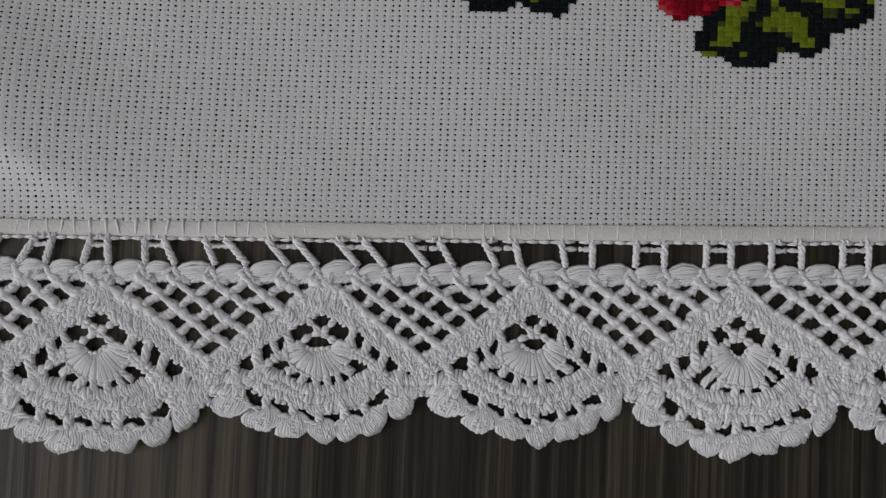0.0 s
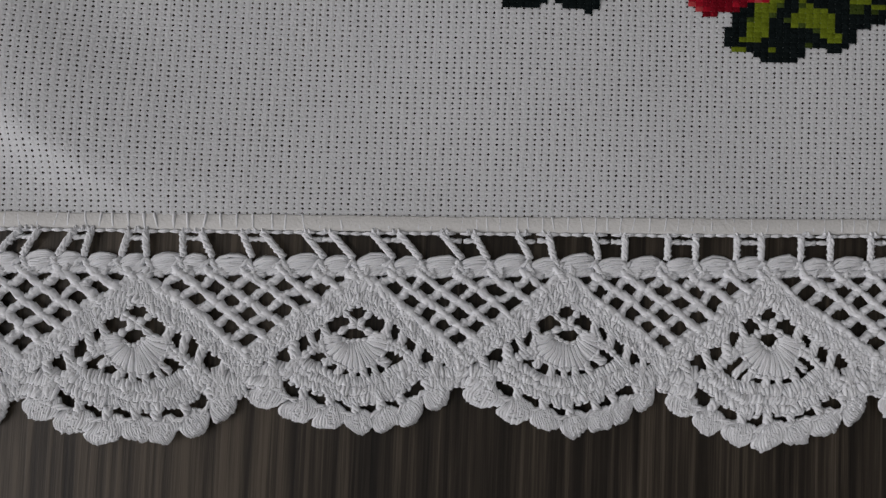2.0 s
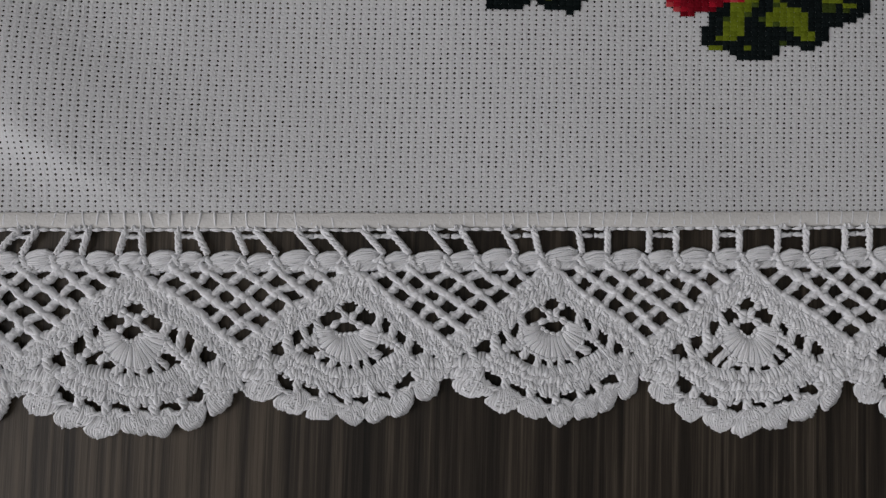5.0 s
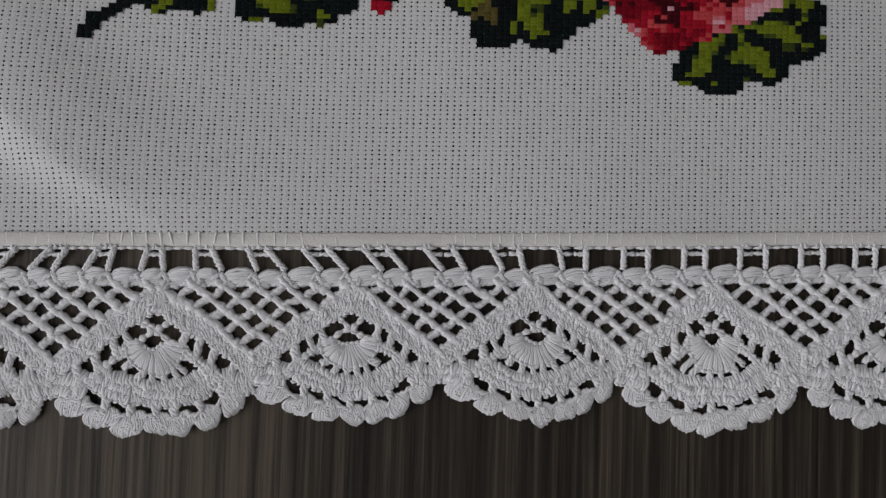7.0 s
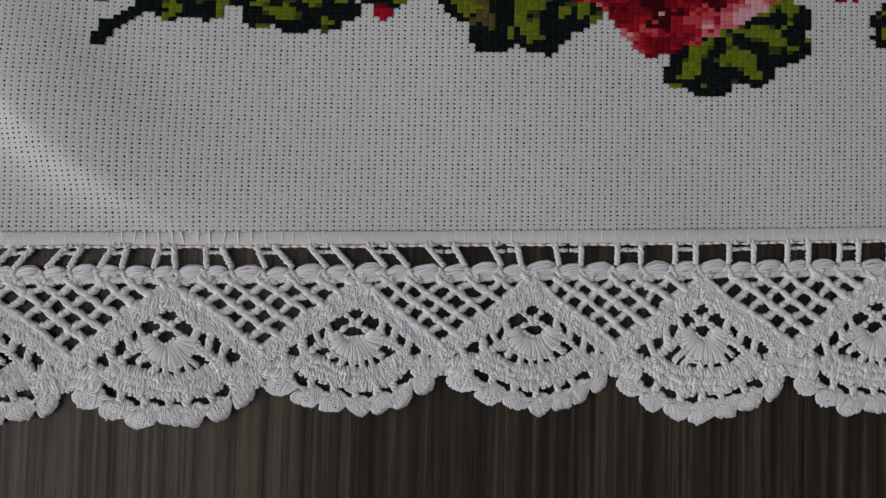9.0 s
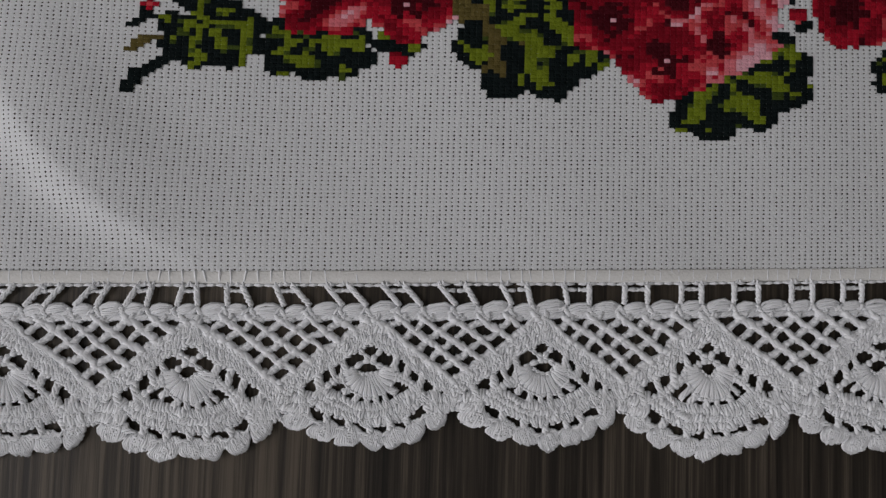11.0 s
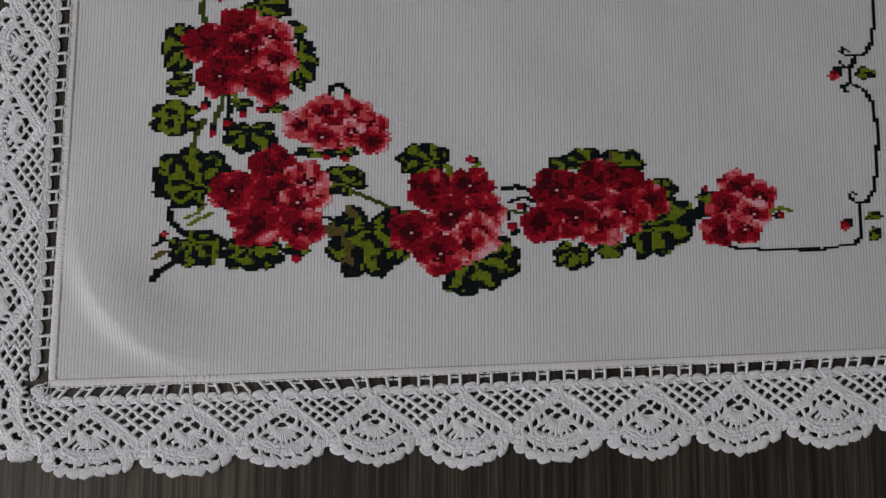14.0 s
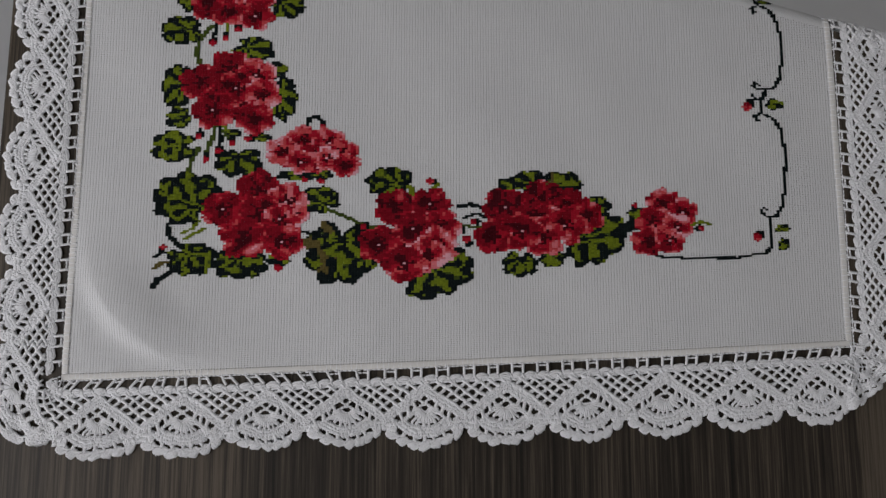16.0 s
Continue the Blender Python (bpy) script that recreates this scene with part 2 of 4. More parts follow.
def lift(x, y):
    """Height of the cloth over the table: slow waves, and the crease round the corner."""
    z = 0.0009 + 0.0005 * (np.sin(x * 31 + 1.0) * np.sin(y * 27 + 0.4) + 0.6 * np.sin(x * 67 + y * 49))
    dx, dy = x - 0.098, y - 0.094
    r = np.hypot(dx, dy)
    a = np.arctan2(-dy, -dx)
    along = np.exp(-((a - 0.80) / 0.62) ** 2)
    ridge = np.exp(-((r - 0.082) / np.where(r > 0.082, 0.0090, 0.024)) ** 2) * 0.0060 + np.exp(-((r - 0.066) / 0.010) ** 2) * 0.0005
    streak = np.exp(-((r - 0.089 + 0.003 * np.sin(a * 7)) / 0.0026) ** 2) * 0.0003 * np.exp(-((a - 1.15) / 0.40) ** 2)
    return np.maximum(z, 0.0002) + ridge * along + streak


def drape(x, y, z):
    """Lets what lies beyond the table's far edge hang down over it."""
    x, y, z = (np.asarray(v, dtype=float) for v in (x, y, z))
    k = math.sqrt(1 + FAR_K * FAR_K)
    e = (y + FAR_K * x - FAR_C) / k
    r = 0.010
    over = np.clip(e, 0, None)
    a = np.clip(over / r, 0, math.pi / 2)
    down = np.clip(over - r * math.pi / 2, 0, None)
    push = (r + z) * np.sin(a) - over
    hit = over > 0
    push = np.where(hit, push, 0)
    z2 = np.where(hit, (r + z) * np.cos(a) - r - down, z)
    return np.stack([x + push * FAR_K / k, y + push / k, z2], -1)


def on_cloth(a, b, up=0.0):
    """Place of the point a across and b along the fabric, from its lower left corner."""
    a, b = np.asarray(a, dtype=float), np.asarray(b, dtype=float)
    x = X0 + a + 0.0016 * b * (1 - a / 0.52) * 3 * 0.7
    y = hem_y(X0 + a) * (1 - b / 0.7) + b
    return drape(x, y, lift(x, y) + up)


cloth = tagged(new("tablecloth"), "white cotton tablecloth with red geranium cross stitch and crochet lace", "tablecloth")


def build_fabric():
    hx, hy = 0.00035, 0.00031
    rng = np.random.default_rng(5)
    ii, jj = np.meshgrid(np.arange(NX + 1), np.arange(NY + 1), indexing="ij")
    wob = rng.normal(0, 0.00005, (2, NX + 1, NY + 1))
    colw = rng.normal(0, 0.00006, NX + 1)
    A = ii * WEFT + wob[0] + colw[:, None]
    B = jj * WARP + wob[1]
    size = rng.uniform(0.75, 1.2, (NX + 1, NY + 1))
    offs = ((hx, 0), (0, hy), (-hx, 0), (0, -hy))
    layers = [on_cloth(A + ox * size, B + oy * size, -0.0001) for ox, oy in offs]
    nodes = np.stack(layers, 2)                                        # i, j, 4, 3
    ca, cb = (A[:-1, :-1] + A[1:, 1:]) / 2, (B[:-1, :-1] + B[1:, 1:]) / 2
    cen = on_cloth(ca, cb, 0.00028)
    verts = np.concatenate([nodes.reshape(-1, 3), cen.reshape(-1, 3)])
    def nid(i, j, k):
        return (i * (NY + 1) + j) * 4 + k
    I, J = np.meshgrid(np.arange(NX), np.arange(NY), indexing="ij")
    ring = [nid(I, J, 0), nid(I + 1, J, 2), nid(I + 1, J, 1), nid(I + 1, J + 1, 3), nid(I + 1, J + 1, 2), nid(I, J + 1, 0), nid(I, J + 1, 3), nid(I, J, 1)]
    c = (NX + 1) * (NY + 1) * 4 + I * NY + J
    tris = np.concatenate([np.stack([ring[k], ring[(k + 1) % 8], c], -1).reshape(-1, 3) for k in range(8)])
    me = bpy.data.meshes.new("fabric")
    me.vertices.add(len(verts))
    me.vertices.foreach_set("co", verts.ravel())
    me.loops.add(len(tris) * 3)
    me.loops.foreach_set("vertex_index", tris.ravel().astype(np.int32))
    me.polygons.add(len(tris))
    me.polygons.foreach_set("loop_start", (np.arange(len(tris)) * 3).astype(np.int32))
    me.polygons.foreach_set("use_smooth", np.ones(len(tris), dtype=bool))
    me.materials.append(MAT_FABRIC)
    me.update(calc_edges=True)
    ob = new("fabric", me)
    ob.parent = cloth
    tagged(ob, "white evenweave cotton with rows of small holes", kind="stuff")


build_fabric()

# ---------------- cross stitch ----------------
CA, CB = np.meshgrid((np.arange(NX) + 0.5) * WEFT, (np.arange(NY) + 0.5) * WARP, indexing="ij")
CX = X0 + CA + 0.0016 * CB * (1 - CA / 0.52) * 2.1
CY = hem_y(X0 + CA) * (1 - CB / 0.7) + CB
CX, CY = CX * 1000, CY * 1000          # millimetres on the table, of each stitch
COLOUR = np.zeros((NX, NY), dtype=int)
OWNER = np.zeros((NX, NY), dtype=int)
OWNERS = [None]
_rng = np.random.default_rng(11)
GRAIN = _rng.normal(0, 1, (NX, NY))


def smooth_noise(seed, size):
    """Soft noise over the chart, about -1 to 1, with blobs of that many millimetres."""
    r = np.random.default_rng(seed)
    out = np.zeros_like(CX)
    for _ in range(7):
        th, ph = r.uniform(0, 2 * math.pi, 2)
        k = 2 * math.pi / (size * r.uniform(0.7, 1.6))
        out += np.sin(k * (CX * math.cos(th) + CY * math.sin(th)) + ph)
    return out / 2.6


def own(name, label):
    OWNERS.append((name, label))
    return len(OWNERS) - 1


def stitch(mask, colour, owner):
    COLOUR[mask] = colour if np.isscalar(colour) else colour[mask]
    OWNER[mask] = owner


def leaf(cx, cy, w, h, stem, seed, lobes=7, light=0.0, brown=False, name="leaf", tilt=0.0):
    du, dv = CX - cx, CY - cy
    u, v = (du * math.cos(tilt) + dv * math.sin(tilt)) / (w / 2), (dv * math.cos(tilt) - du * math.sin(tilt)) / (h / 2)
    r, ph = (np.abs(u) ** 2.25 + np.abs(v) ** 2.25) ** (1 / 2.25), np.arctan2(v, u) - stem
    ph = (ph + math.pi) % (2 * math.pi) - math.pi
    R = 0.83 + 0.21 * np.abs(np.cos(lobes * ph / 2 + seed)) ** 0.7 + 0.04 * smooth_noise(seed, 12)
    R = R * (1 - 0.40 * np.exp(-(ph / 0.22) ** 2))
    inside = r < R
    us, vs = u - 0.38 * math.cos(stem), v - 0.38 * math.sin(stem)
    psi, rho = np.arctan2(vs, us), np.hypot(us, vs)
    fan = np.cos(lobes * psi + seed * 1.3) + 0.9 * smooth_noise(seed + 50, 8.0) + 0.10 * GRAIN - 0.06 + light
    rim = r > R - 0.15 - 0.1 * (smooth_noise(seed + 9, 7) > 0.2)
    col = np.where(fan > 0.05, 2, 1)
    col = np.where((fan > -0.12) & (fan <= 0.05), 3, col)
    col = np.where(rim & (smooth_noise(seed + 3, 12) < 0.65), 1, col)
    col = np.where(rho < 0.10, 1, col)
    if brown:
        col = np.where((u < -0.1) & (fan > 0.0) & (smooth_noise(seed + 4, 16) > -0.1), 10, col)
    stitch(inside, col, own("embroidered_" + name, "geranium leaf in olive and black-green cross stitch"))


def flower(cx, cy, R, tone, seed, sun=0.0, flat=0.8, owner=0):
    r = np.random.default_rng(seed)
    turn = r.uniform(0, 2 * math.pi)
    u, v = (CX - cx) / R, (CY - cy) / (R * flat)
    rho, ph = np.hypot(u, v), np.arctan2(v, u)
    d = ((ph - turn) % (2 * math.pi / 5)) - math.pi / 5
    edge = 1.02 - 0.20 * (np.abs(d) / (math.pi / 5)) ** 2 + 0.05 * smooth_noise(seed, 5)
    inside = rho < edge
    lobe = np.abs(d) / (math.pi / 5)
    val = tone - 0.13 + 0.26 * (rho - 0.55) + 0.30 * smooth_noise(seed + 7, 12.0) + 0.05 * GRAIN + sun * (0.7 * u - 0.7 * v) * 0.45
    val = np.where(((edge - rho) * R < 1.9) & (smooth_noise(seed + 21, 11) > -0.15), val + 0.32, val)
    val = np.where((lobe > 0.82) & (rho > 0.5) & (smooth_noise(seed + 33, 8) > 0.1), val - 0.35, val)
    star = rho < 0.17 + 0.24 * (lobe > 0.62) + 0.22 * (smooth_noise(seed + 41, 7) > 0.55) * (lobe < 0.5)
    val = np.where(star, -0.3, val)
    val = np.where((rho < 0.42) & ~star, val - 0.12, val)
    col = np.digitize(val, [-0.12, 0.38, 0.64, 0.86, 1.12]) + 4
    stitch(inside, col, owner)
    if seed % 2:
        stitch((np.abs(CX - cx) < 0.95) & (np.abs(CY - cy) < 0.65), 9, owner)


def cluster(cx, cy, w, h, blooms, tone, seed, sun=0.5):
    """A head of geranium flowers: blooms are (u, v, size, tone shift) within the head's box."""
    who = own("embroidered_flower_head", "geranium flower head in %s cross stitch" % ("rose pink and red" if tone > 0.55 else "red and coral"))
    for k, (u, v, s, dt) in enumerate(blooms):
        fill = np.hypot((CX - cx - u * w / 2 * 0.8) / (s * w / 2), (CY - cy - v * h / 2 * 0.8) / (s * w / 2 * 0.8)) < 0.9
        stitch(fill, np.where(smooth_noise(seed + k, 7) > 0.1, 5, 4), who)
    for k, (u, v, s, dt) in enumerate(blooms):
        flower(cx + u * w / 2, cy + v * h / 2, s * w / 2 * 1.08, tone + dt, seed + 3 * k, sun, 0.86, who)


def near_line(points, half):
    m = np.zeros_like(CX, dtype=bool)
    for (x0, y0), (x1, y1) in zip(points[:-1], points[1:]):
        dx, dy = x1 - x0, y1 - y0
        t = np.clip(((CX - x0) * dx + (CY - y0) * dy) / (dx * dx + dy * dy), 0, 1)
        m |= np.maximum(np.abs(CX - x0 - t * dx) * 0.72, np.abs(CY - y0 - t * dy)) < half
    return m


def stem(points, colour=1, half=0.85, name="stem", label="stem in dark green cross stitch"):
    stitch(near_line(points, half), colour, own("embroidered_" + name, label))


def bud(x, y, dx, dy, size=2.6):
    """A red bud at x, y with its dark cup towards dx, dy."""
    who = own("embroidered_bud", "small red flower bud with a dark green cup")
    stitch(np.hypot(CX - x - dx * size * 0.9, (CY - y - dy * size * 0.9)) < size * 0.95, 1, who)
    m = np.hypot(CX - x, (CY - y) * 1.1) < size * 0.92
    stitch(m, np.where(CY + 0.4 * GRAIN > y + size * 0.2, 5, np.where(GRAIN > 0.8, 7, 6)), who)


# stems that run below the leaves and flowers
stem([(59.5, 57), (62, 61), (69, 66), (76, 70)], 1, 1.3)
stem([(59, 68.5), (63, 72), (70, 73)], 10)
stem([(59.5, 76), (64, 79), (70, 78)], 1)
stem([(66, 98), (67, 91), (73, 85), (80, 80)], 1, 1.2)
stem([(78, 88), (84, 92), (91, 95)], 2)
stem([(76, 92), (82, 95), (86, 100)], 2, 0.8)
stem([(82.5, 127), (78.5, 133), (80, 143), (85, 150)], 3, 1.1)
stem([(83, 209), (80, 216), (82, 226), (90, 236)], 3, 1.0)
stem([(90, 150), (94, 157), (95, 166)], 3)
stem([(104, 156), (102, 160), (98, 163)], 3)
stem([(172, 108), (182, 104), (198, 96.5), (204, 96)], 3, 1.1)
stem([(150, 94), (158, 92.5), (166, 92)], 1, 0.8)
stem([(258, 111), (266, 112), (276, 110)], 1, 1.2)
stem([(262, 103), (270, 106), (278, 103)], 1, 0.9)
stem([(262, 98), (272, 96), (280, 99)], 3, 0.9)
stem([(226, 116), (228, 122), (222, 126)], 2, 1.1)
stem([(236, 117), (242, 122), (244, 126)], 2, 1.0)
stem([(156, 166), (158, 171), (163, 172), (167, 168)], 1, 1.0)
stem([(371, 97), (378, 98)], 1, 3.2)

stem([(96, 166), (93, 156), (89.5, 146)], 3, 0.8)
stem([(98, 164), (99.5, 156), (98.0, 150)], 1, 0.8)
stem([(101, 164), (105, 160), (106.5, 156)], 2, 0.8)
stem([(86, 166), (84.5, 161)], 1, 0.8)
stem([(93, 239), (91.5, 228)], 1, 0.8)
stem([(100, 239), (99.5, 231)], 2, 0.8)
stem([(106, 240), (108, 236)], 1, 0.8)
stem([(262, 93), (260, 99), (254, 102)], 1, 0.8)
stem([(417, 99), (423, 101), (429, 99)], 2, 0.9)
stem([(420, 96), (414, 96)], 1, 0.8)

# leaves round the flower heads
leaf(150.0, 131.5, 26, 7.5, 1.6, 32, 6, -0.5)
leaf(166.0, 132.0, 16, 7.0, 1.6, 33, 5, -0.5)
leaf(70.0, 232.2, 29, 20.5, 0.2, 3, 7)
leaf(118.4, 219.0, 28.5, 19, 2.6, 4, 7)
leaf(67.8, 150.7, 30.0, 21.5, 0.1, 5, 6, 0.25)
leaf(111.6, 140.1, 32.7, 20.2, 1.6, 6, 7)
leaf(78.9, 115.2, 47, 35, -1.0, 7, 9, 0.15)
leaf(166.0, 114.8, 27, 18.5, -0.9, 8, 7)
leaf(212.7, 127.0, 32, 21, -0.3, 9, 8)
leaf(82.9, 74.8, 32, 22, 2.2, 10, 8, -0.1)
leaf(114.4, 72.2, 37, 21.5, 1.7, 12, 9, -0.05)
leaf(139.5, 74.5, 15, 9, 1.0, 13, 5, 0.2)
leaf(180.2, 79.6, 50, 42, 1.5, 14, 8, 0.05, True)
leaf(244.5, 65.8, 49, 31, 1.9, 15, 9, 0.0, tilt=0.36)
leaf(68.6, 192.3, 21.1, 31.2, 0.1, 16, 8)
leaf(71.3, 172.5, 15.2, 11.8, 0.3, 46, 5, 0.3)
leaf(70.5, 169.5, 18, 12, 0.4, 17, 5, 0.3)
leaf(139.9, 184.6, 18.2, 30.8, 3.0, 18, 8, 0.0)
leaf(133.6, 204.0, 17.0, 12.8, 3.4, 47, 6, 0.3)
leaf(294.0, 125.0, 17, 12, -0.8, 20, 5)
leaf(308.0, 128.5, 24, 14, -1.2, 21, 6)
leaf(328.0, 126.5, 30, 17, -2.2, 22, 6, 0.6, True)
leaf(299.5, 72.0, 24, 17, 1.4, 23, 7, 0.3)
leaf(321.0, 76.0, 18, 12, 2.0, 24, 6, 0.4)
leaf(351.0, 88.5, 45, 30, 2.4, 25, 9, 0.15, tilt=0.5)
leaf(352.5, 111.5, 18, 13, 3.4, 26, 6)
leaf(379.0, 106.0, 12, 11, 0.0, 27, 5)
leaf(141.0, 253.0, 24, 22, 3.1, 28, 7)
leaf(76.0, 256.0, 20, 22, 0.0, 29, 7)
leaf(108.0, 160.0, 9, 5, 3.0, 30, 4)
leaf(126.0, 157.0, 12, 6, 3.0, 31, 4, 0.2)

# small buds between them
bud(89.3, 141.8, 0.2, 1.0)
bud(97.8, 147.5, 0.3, 0.9)
bud(84.0, 157.5, 0.5, 0.6)
bud(106.5, 153.0, -0.1, 1.0)
bud(91.0, 223.5, 0.2, 1.0)
bud(99.0, 227.0, 0.2, 1.0)
bud(108.0, 233.5, -0.1, 1.0)
bud(117.0, 156.0, 1.0, 0.1)
bud(239.5, 128.4, 1.0, -0.3)
bud(279.5, 116.2, 1.0, 0.3, 2.4)
bud(263.5, 88.8, 0.6, -0.9, 3.0)
bud(268.5, 100.0, 1.0, 0.2, 2.6)
bud(64.1, 83.0, -0.6, -0.7, 2.2)
bud(139.1, 69.2, 0.3, 1.2, 3.0)
bud(167.8, 165.5, -0.3, 0.9, 2.2)
bud(423.5, 96.6, -1.0, 0.0, 2.4)
bud(195.0, 97.0, 1.0, 0.3, 2.4)
bud(142.0, 138.0, 1.0, 0.4, 2.2)
bud(155.0, 128.5, 0.3, 1.0, 2.4)
bud(166.0, 127.5, 0.3, 1.0, 2.4)
bud(378.5, 112.0, -0.3, -0.8, 2.2)

# flower heads
cluster(102.5, 264.0, 64, 58, [(-0.5, 0.3, 0.42, 0), (0.5, 0.4, 0.42, 0.2), (0.0, 0.0, 0.45, 0), (0.62, -0.1, 0.40, 0.25), (-0.45, -0.45, 0.40, 0), (0.55, -0.72, 0.36, 0.05), (-0.05, -0.6, 0.36, 0)], 0.38, 100)
cluster(103.3, 188.5, 65, 56, [(0.0, 0.62, 0.42, 0.05), (0.55, 0.42, 0.42, 0.45), (-0.58, 0.25, 0.42, -0.05), (0.15, 0.10, 0.42, 0.05), (0.68, -0.05, 0.38, 0.42), (-0.30, -0.45, 0.44, 0.0), (0.55, -0.66, 0.38, 0.08)], 0.38, 130)
cluster(160.6, 146.4, 62, 34, [(-0.2, 0.55, 0.36, 0.0), (0.35, 0.45, 0.36, 0.05), (-0.66, 0.10, 0.36, 0.20), (0.05, -0.15, 0.38, -0.05), (0.62, 0.02, 0.36, 0.0), (0.30, -0.20, 0.30, 0.30), (0.72, -0.45, 0.30, -0.2), (-0.25, -0.35, 0.30, -0.05)], 0.72, 160, 0.1)
cluster(123.4, 104.4, 67, 57, [(0.05, 0.62, 0.42, 0.0), (0.62, 0.32, 0.40, 0.48), (0.80, 0.02, 0.26, 0.62), (-0.62, 0.12, 0.42, -0.05), (0.10, 0.0, 0.42, 0.0), (0.50, -0.12, 0.36, 0.2), (-0.22, -0.55, 0.44, -0.02), (0.55, -0.62, 0.40, 0.08)], 0.40, 190)
cluster(226.2, 91.5, 67, 62, [(-0.30, 0.60, 0.40, -0.04), (0.42, 0.66, 0.38, 0.0), (0.60, 0.18, 0.40, 0.18), (0.05, 0.12, 0.42, -0.05), (0.55, -0.22, 0.40, 0.50), (-0.62, -0.22, 0.42, -0.06), (0.32, -0.45, 0.38, 0.42), (-0.12, -0.62, 0.42, 0.12)], 0.36, 220)
cluster(313.4, 101.0, 85, 48, [(0.05, 0.62, 0.34, -0.05), (-0.55, 0.40, 0.34, -0.05), (0.45, 0.40, 0.34, 0.0), (-0.08, 0.10, 0.34, -0.05), (0.74, 0.12, 0.28, 0.1), (0.40, -0.12, 0.34, 0.25), (0.05, -0.45, 0.34, 0.32), (-0.30, -0.30, 0.32, 0.05), (-0.74, -0.45, 0.30, 0.0)], 0.30, 250)
cluster(397.4, 99.6, 50, 46, [(0.0, 0.62, 0.44, 0.12), (0.55, 0.35, 0.42, 0.05), (-0.30, 0.05, 0.46, -0.1), (0.35, -0.10, 0.42, 0.1), (-0.45, -0.55, 0.44, -0.22), (0.15, -0.50, 0.40, -0.05)], 0.66, 280, 0.1)

# the thin vine with its curls, up the other side
VINE = "thin vine in black-green cross stitch"
stem([(392.5, 77.0), (420, 75.6), (447, 76.4), (458, 78.4), (467, 79.5), (470.5, 84), (471.3, 98)], 1, 0.72, "vine", VINE)
stem([(471.3, 98), (470.5, 104), (475, 104.3), (480, 112), (482.8, 128), (484, 150), (481.6, 166), (476.7, 174), (469, 177), (464.3, 175), (465.0, 171.5), (467, 172)], 1, 0.75, "vine", VINE)
stem([(471, 104.5), (467, 105.5), (465.2, 108.5), (467.2, 111), (470, 109)], 1, 0.62, "vine", VINE)
stem([(469, 177), (468.5, 184), (472, 190), (472.2, 194.5), (478.5, 195), (483.4, 202), (486.2, 216), (486.2, 232), (483, 246), (478, 253), (471, 256), (466.5, 253.5), (467.5, 250), (469.5, 251)], 1, 0.75, "vine", VINE)
stem([(472.2, 194.3), (466.5, 194.8), (464.3, 197.5), (466, 199.5), (468.5, 197.5)], 1, 0.62, "vine", VINE)
stem([(463, 190), (467, 187), (472, 190)], 1, 0.8, "vine", VINE)
stem([(470.5, 256), (469.5, 262), (474, 270), (482, 276)], 1, 0.75, "vine", VINE)
bud(461.0, 90.5, 0.8, 0.5, 3.4)
leaf(478.8, 96.8, 11, 6, 3.1, 40, 3, 0.3)
leaf(479.0, 86.0, 9, 9, 2.4, 41, 3, 0.2)
bud(459.2, 181.8, 0.8, 0.8, 3.6)
leaf(478.6, 183.4, 13, 8, 2.7, 42, 3, 0.5)
bud(461.5, 262.5, 0.8, 0.4, 3.4)
leaf(476.5, 259.3, 12, 6, 2.9, 43, 3, 0.5)


def build_stitches():
    """Each motif's stitches: small domed pads of thread with the weave's holes left at their corners."""
    rng = np.random.default_rng(3)
    cut_a, cut_b = 0.00020, 0.00016
    ha, hb = WEFT / 2 * 1.04, WARP / 2 * 1.05
    shape = [(-ha + cut_a, -hb), (ha - cut_a, -hb), (ha, -hb + cut_b), (ha, hb - cut_b), (ha - cut_a, hb), (-ha + cut_a, hb), (-ha, hb - cut_b), (-ha, -hb + cut_b)]
    for k in range(1, len(OWNERS)):
        sel = np.argwhere(OWNER == k)
        if not len(sel):
            continue
        name, label = OWNERS[k]
        i, j = sel[:, 0], sel[:, 1]
        a, b = CA[i, j], CB[i, j]
        top = 0.00052 + rng.normal(0, 0.00004, len(a))
        outer = [on_cloth(a + dx, b + dy, 0.00036) for dx, dy in shape]
        # the upper thread runs from corner to corner as a ridge
        r1 = on_cloth(a - ha * 0.45, b - hb * 0.45, top)
        r2 = on_cloth(a + ha * 0.45, b + hb * 0.45, top)
        verts = np.stack(outer + [r1, r2], 1).reshape(-1, 3)
        base = (np.arange(len(a)) * 10)[:, None]
        quads = [(0, 1, 8), (1, 2, 8), (2, 9, 8), (2, 3, 9), (3, 4, 9), (4, 5, 9), (5, 6, 9), (6, 8, 9), (6, 7, 8), (7, 0, 8)]
        tris = np.concatenate([base + np.array(q)[None, :] for q in quads])
        used = sorted(set(int(c) for c in COLOUR[i, j]))
        lut = {c: n for n, c in enumerate(used)}
        slot = np.tile(np.array([lut[int(c)] for c in COLOUR[i, j]]), len(quads))
        ob = mesh_object(name, verts, tris, [FLOSS[c] for c in used], cloth, label, True, slot)
        tagged(ob, kind="stuff")


build_stitches()

# ---------------- hem ----------------


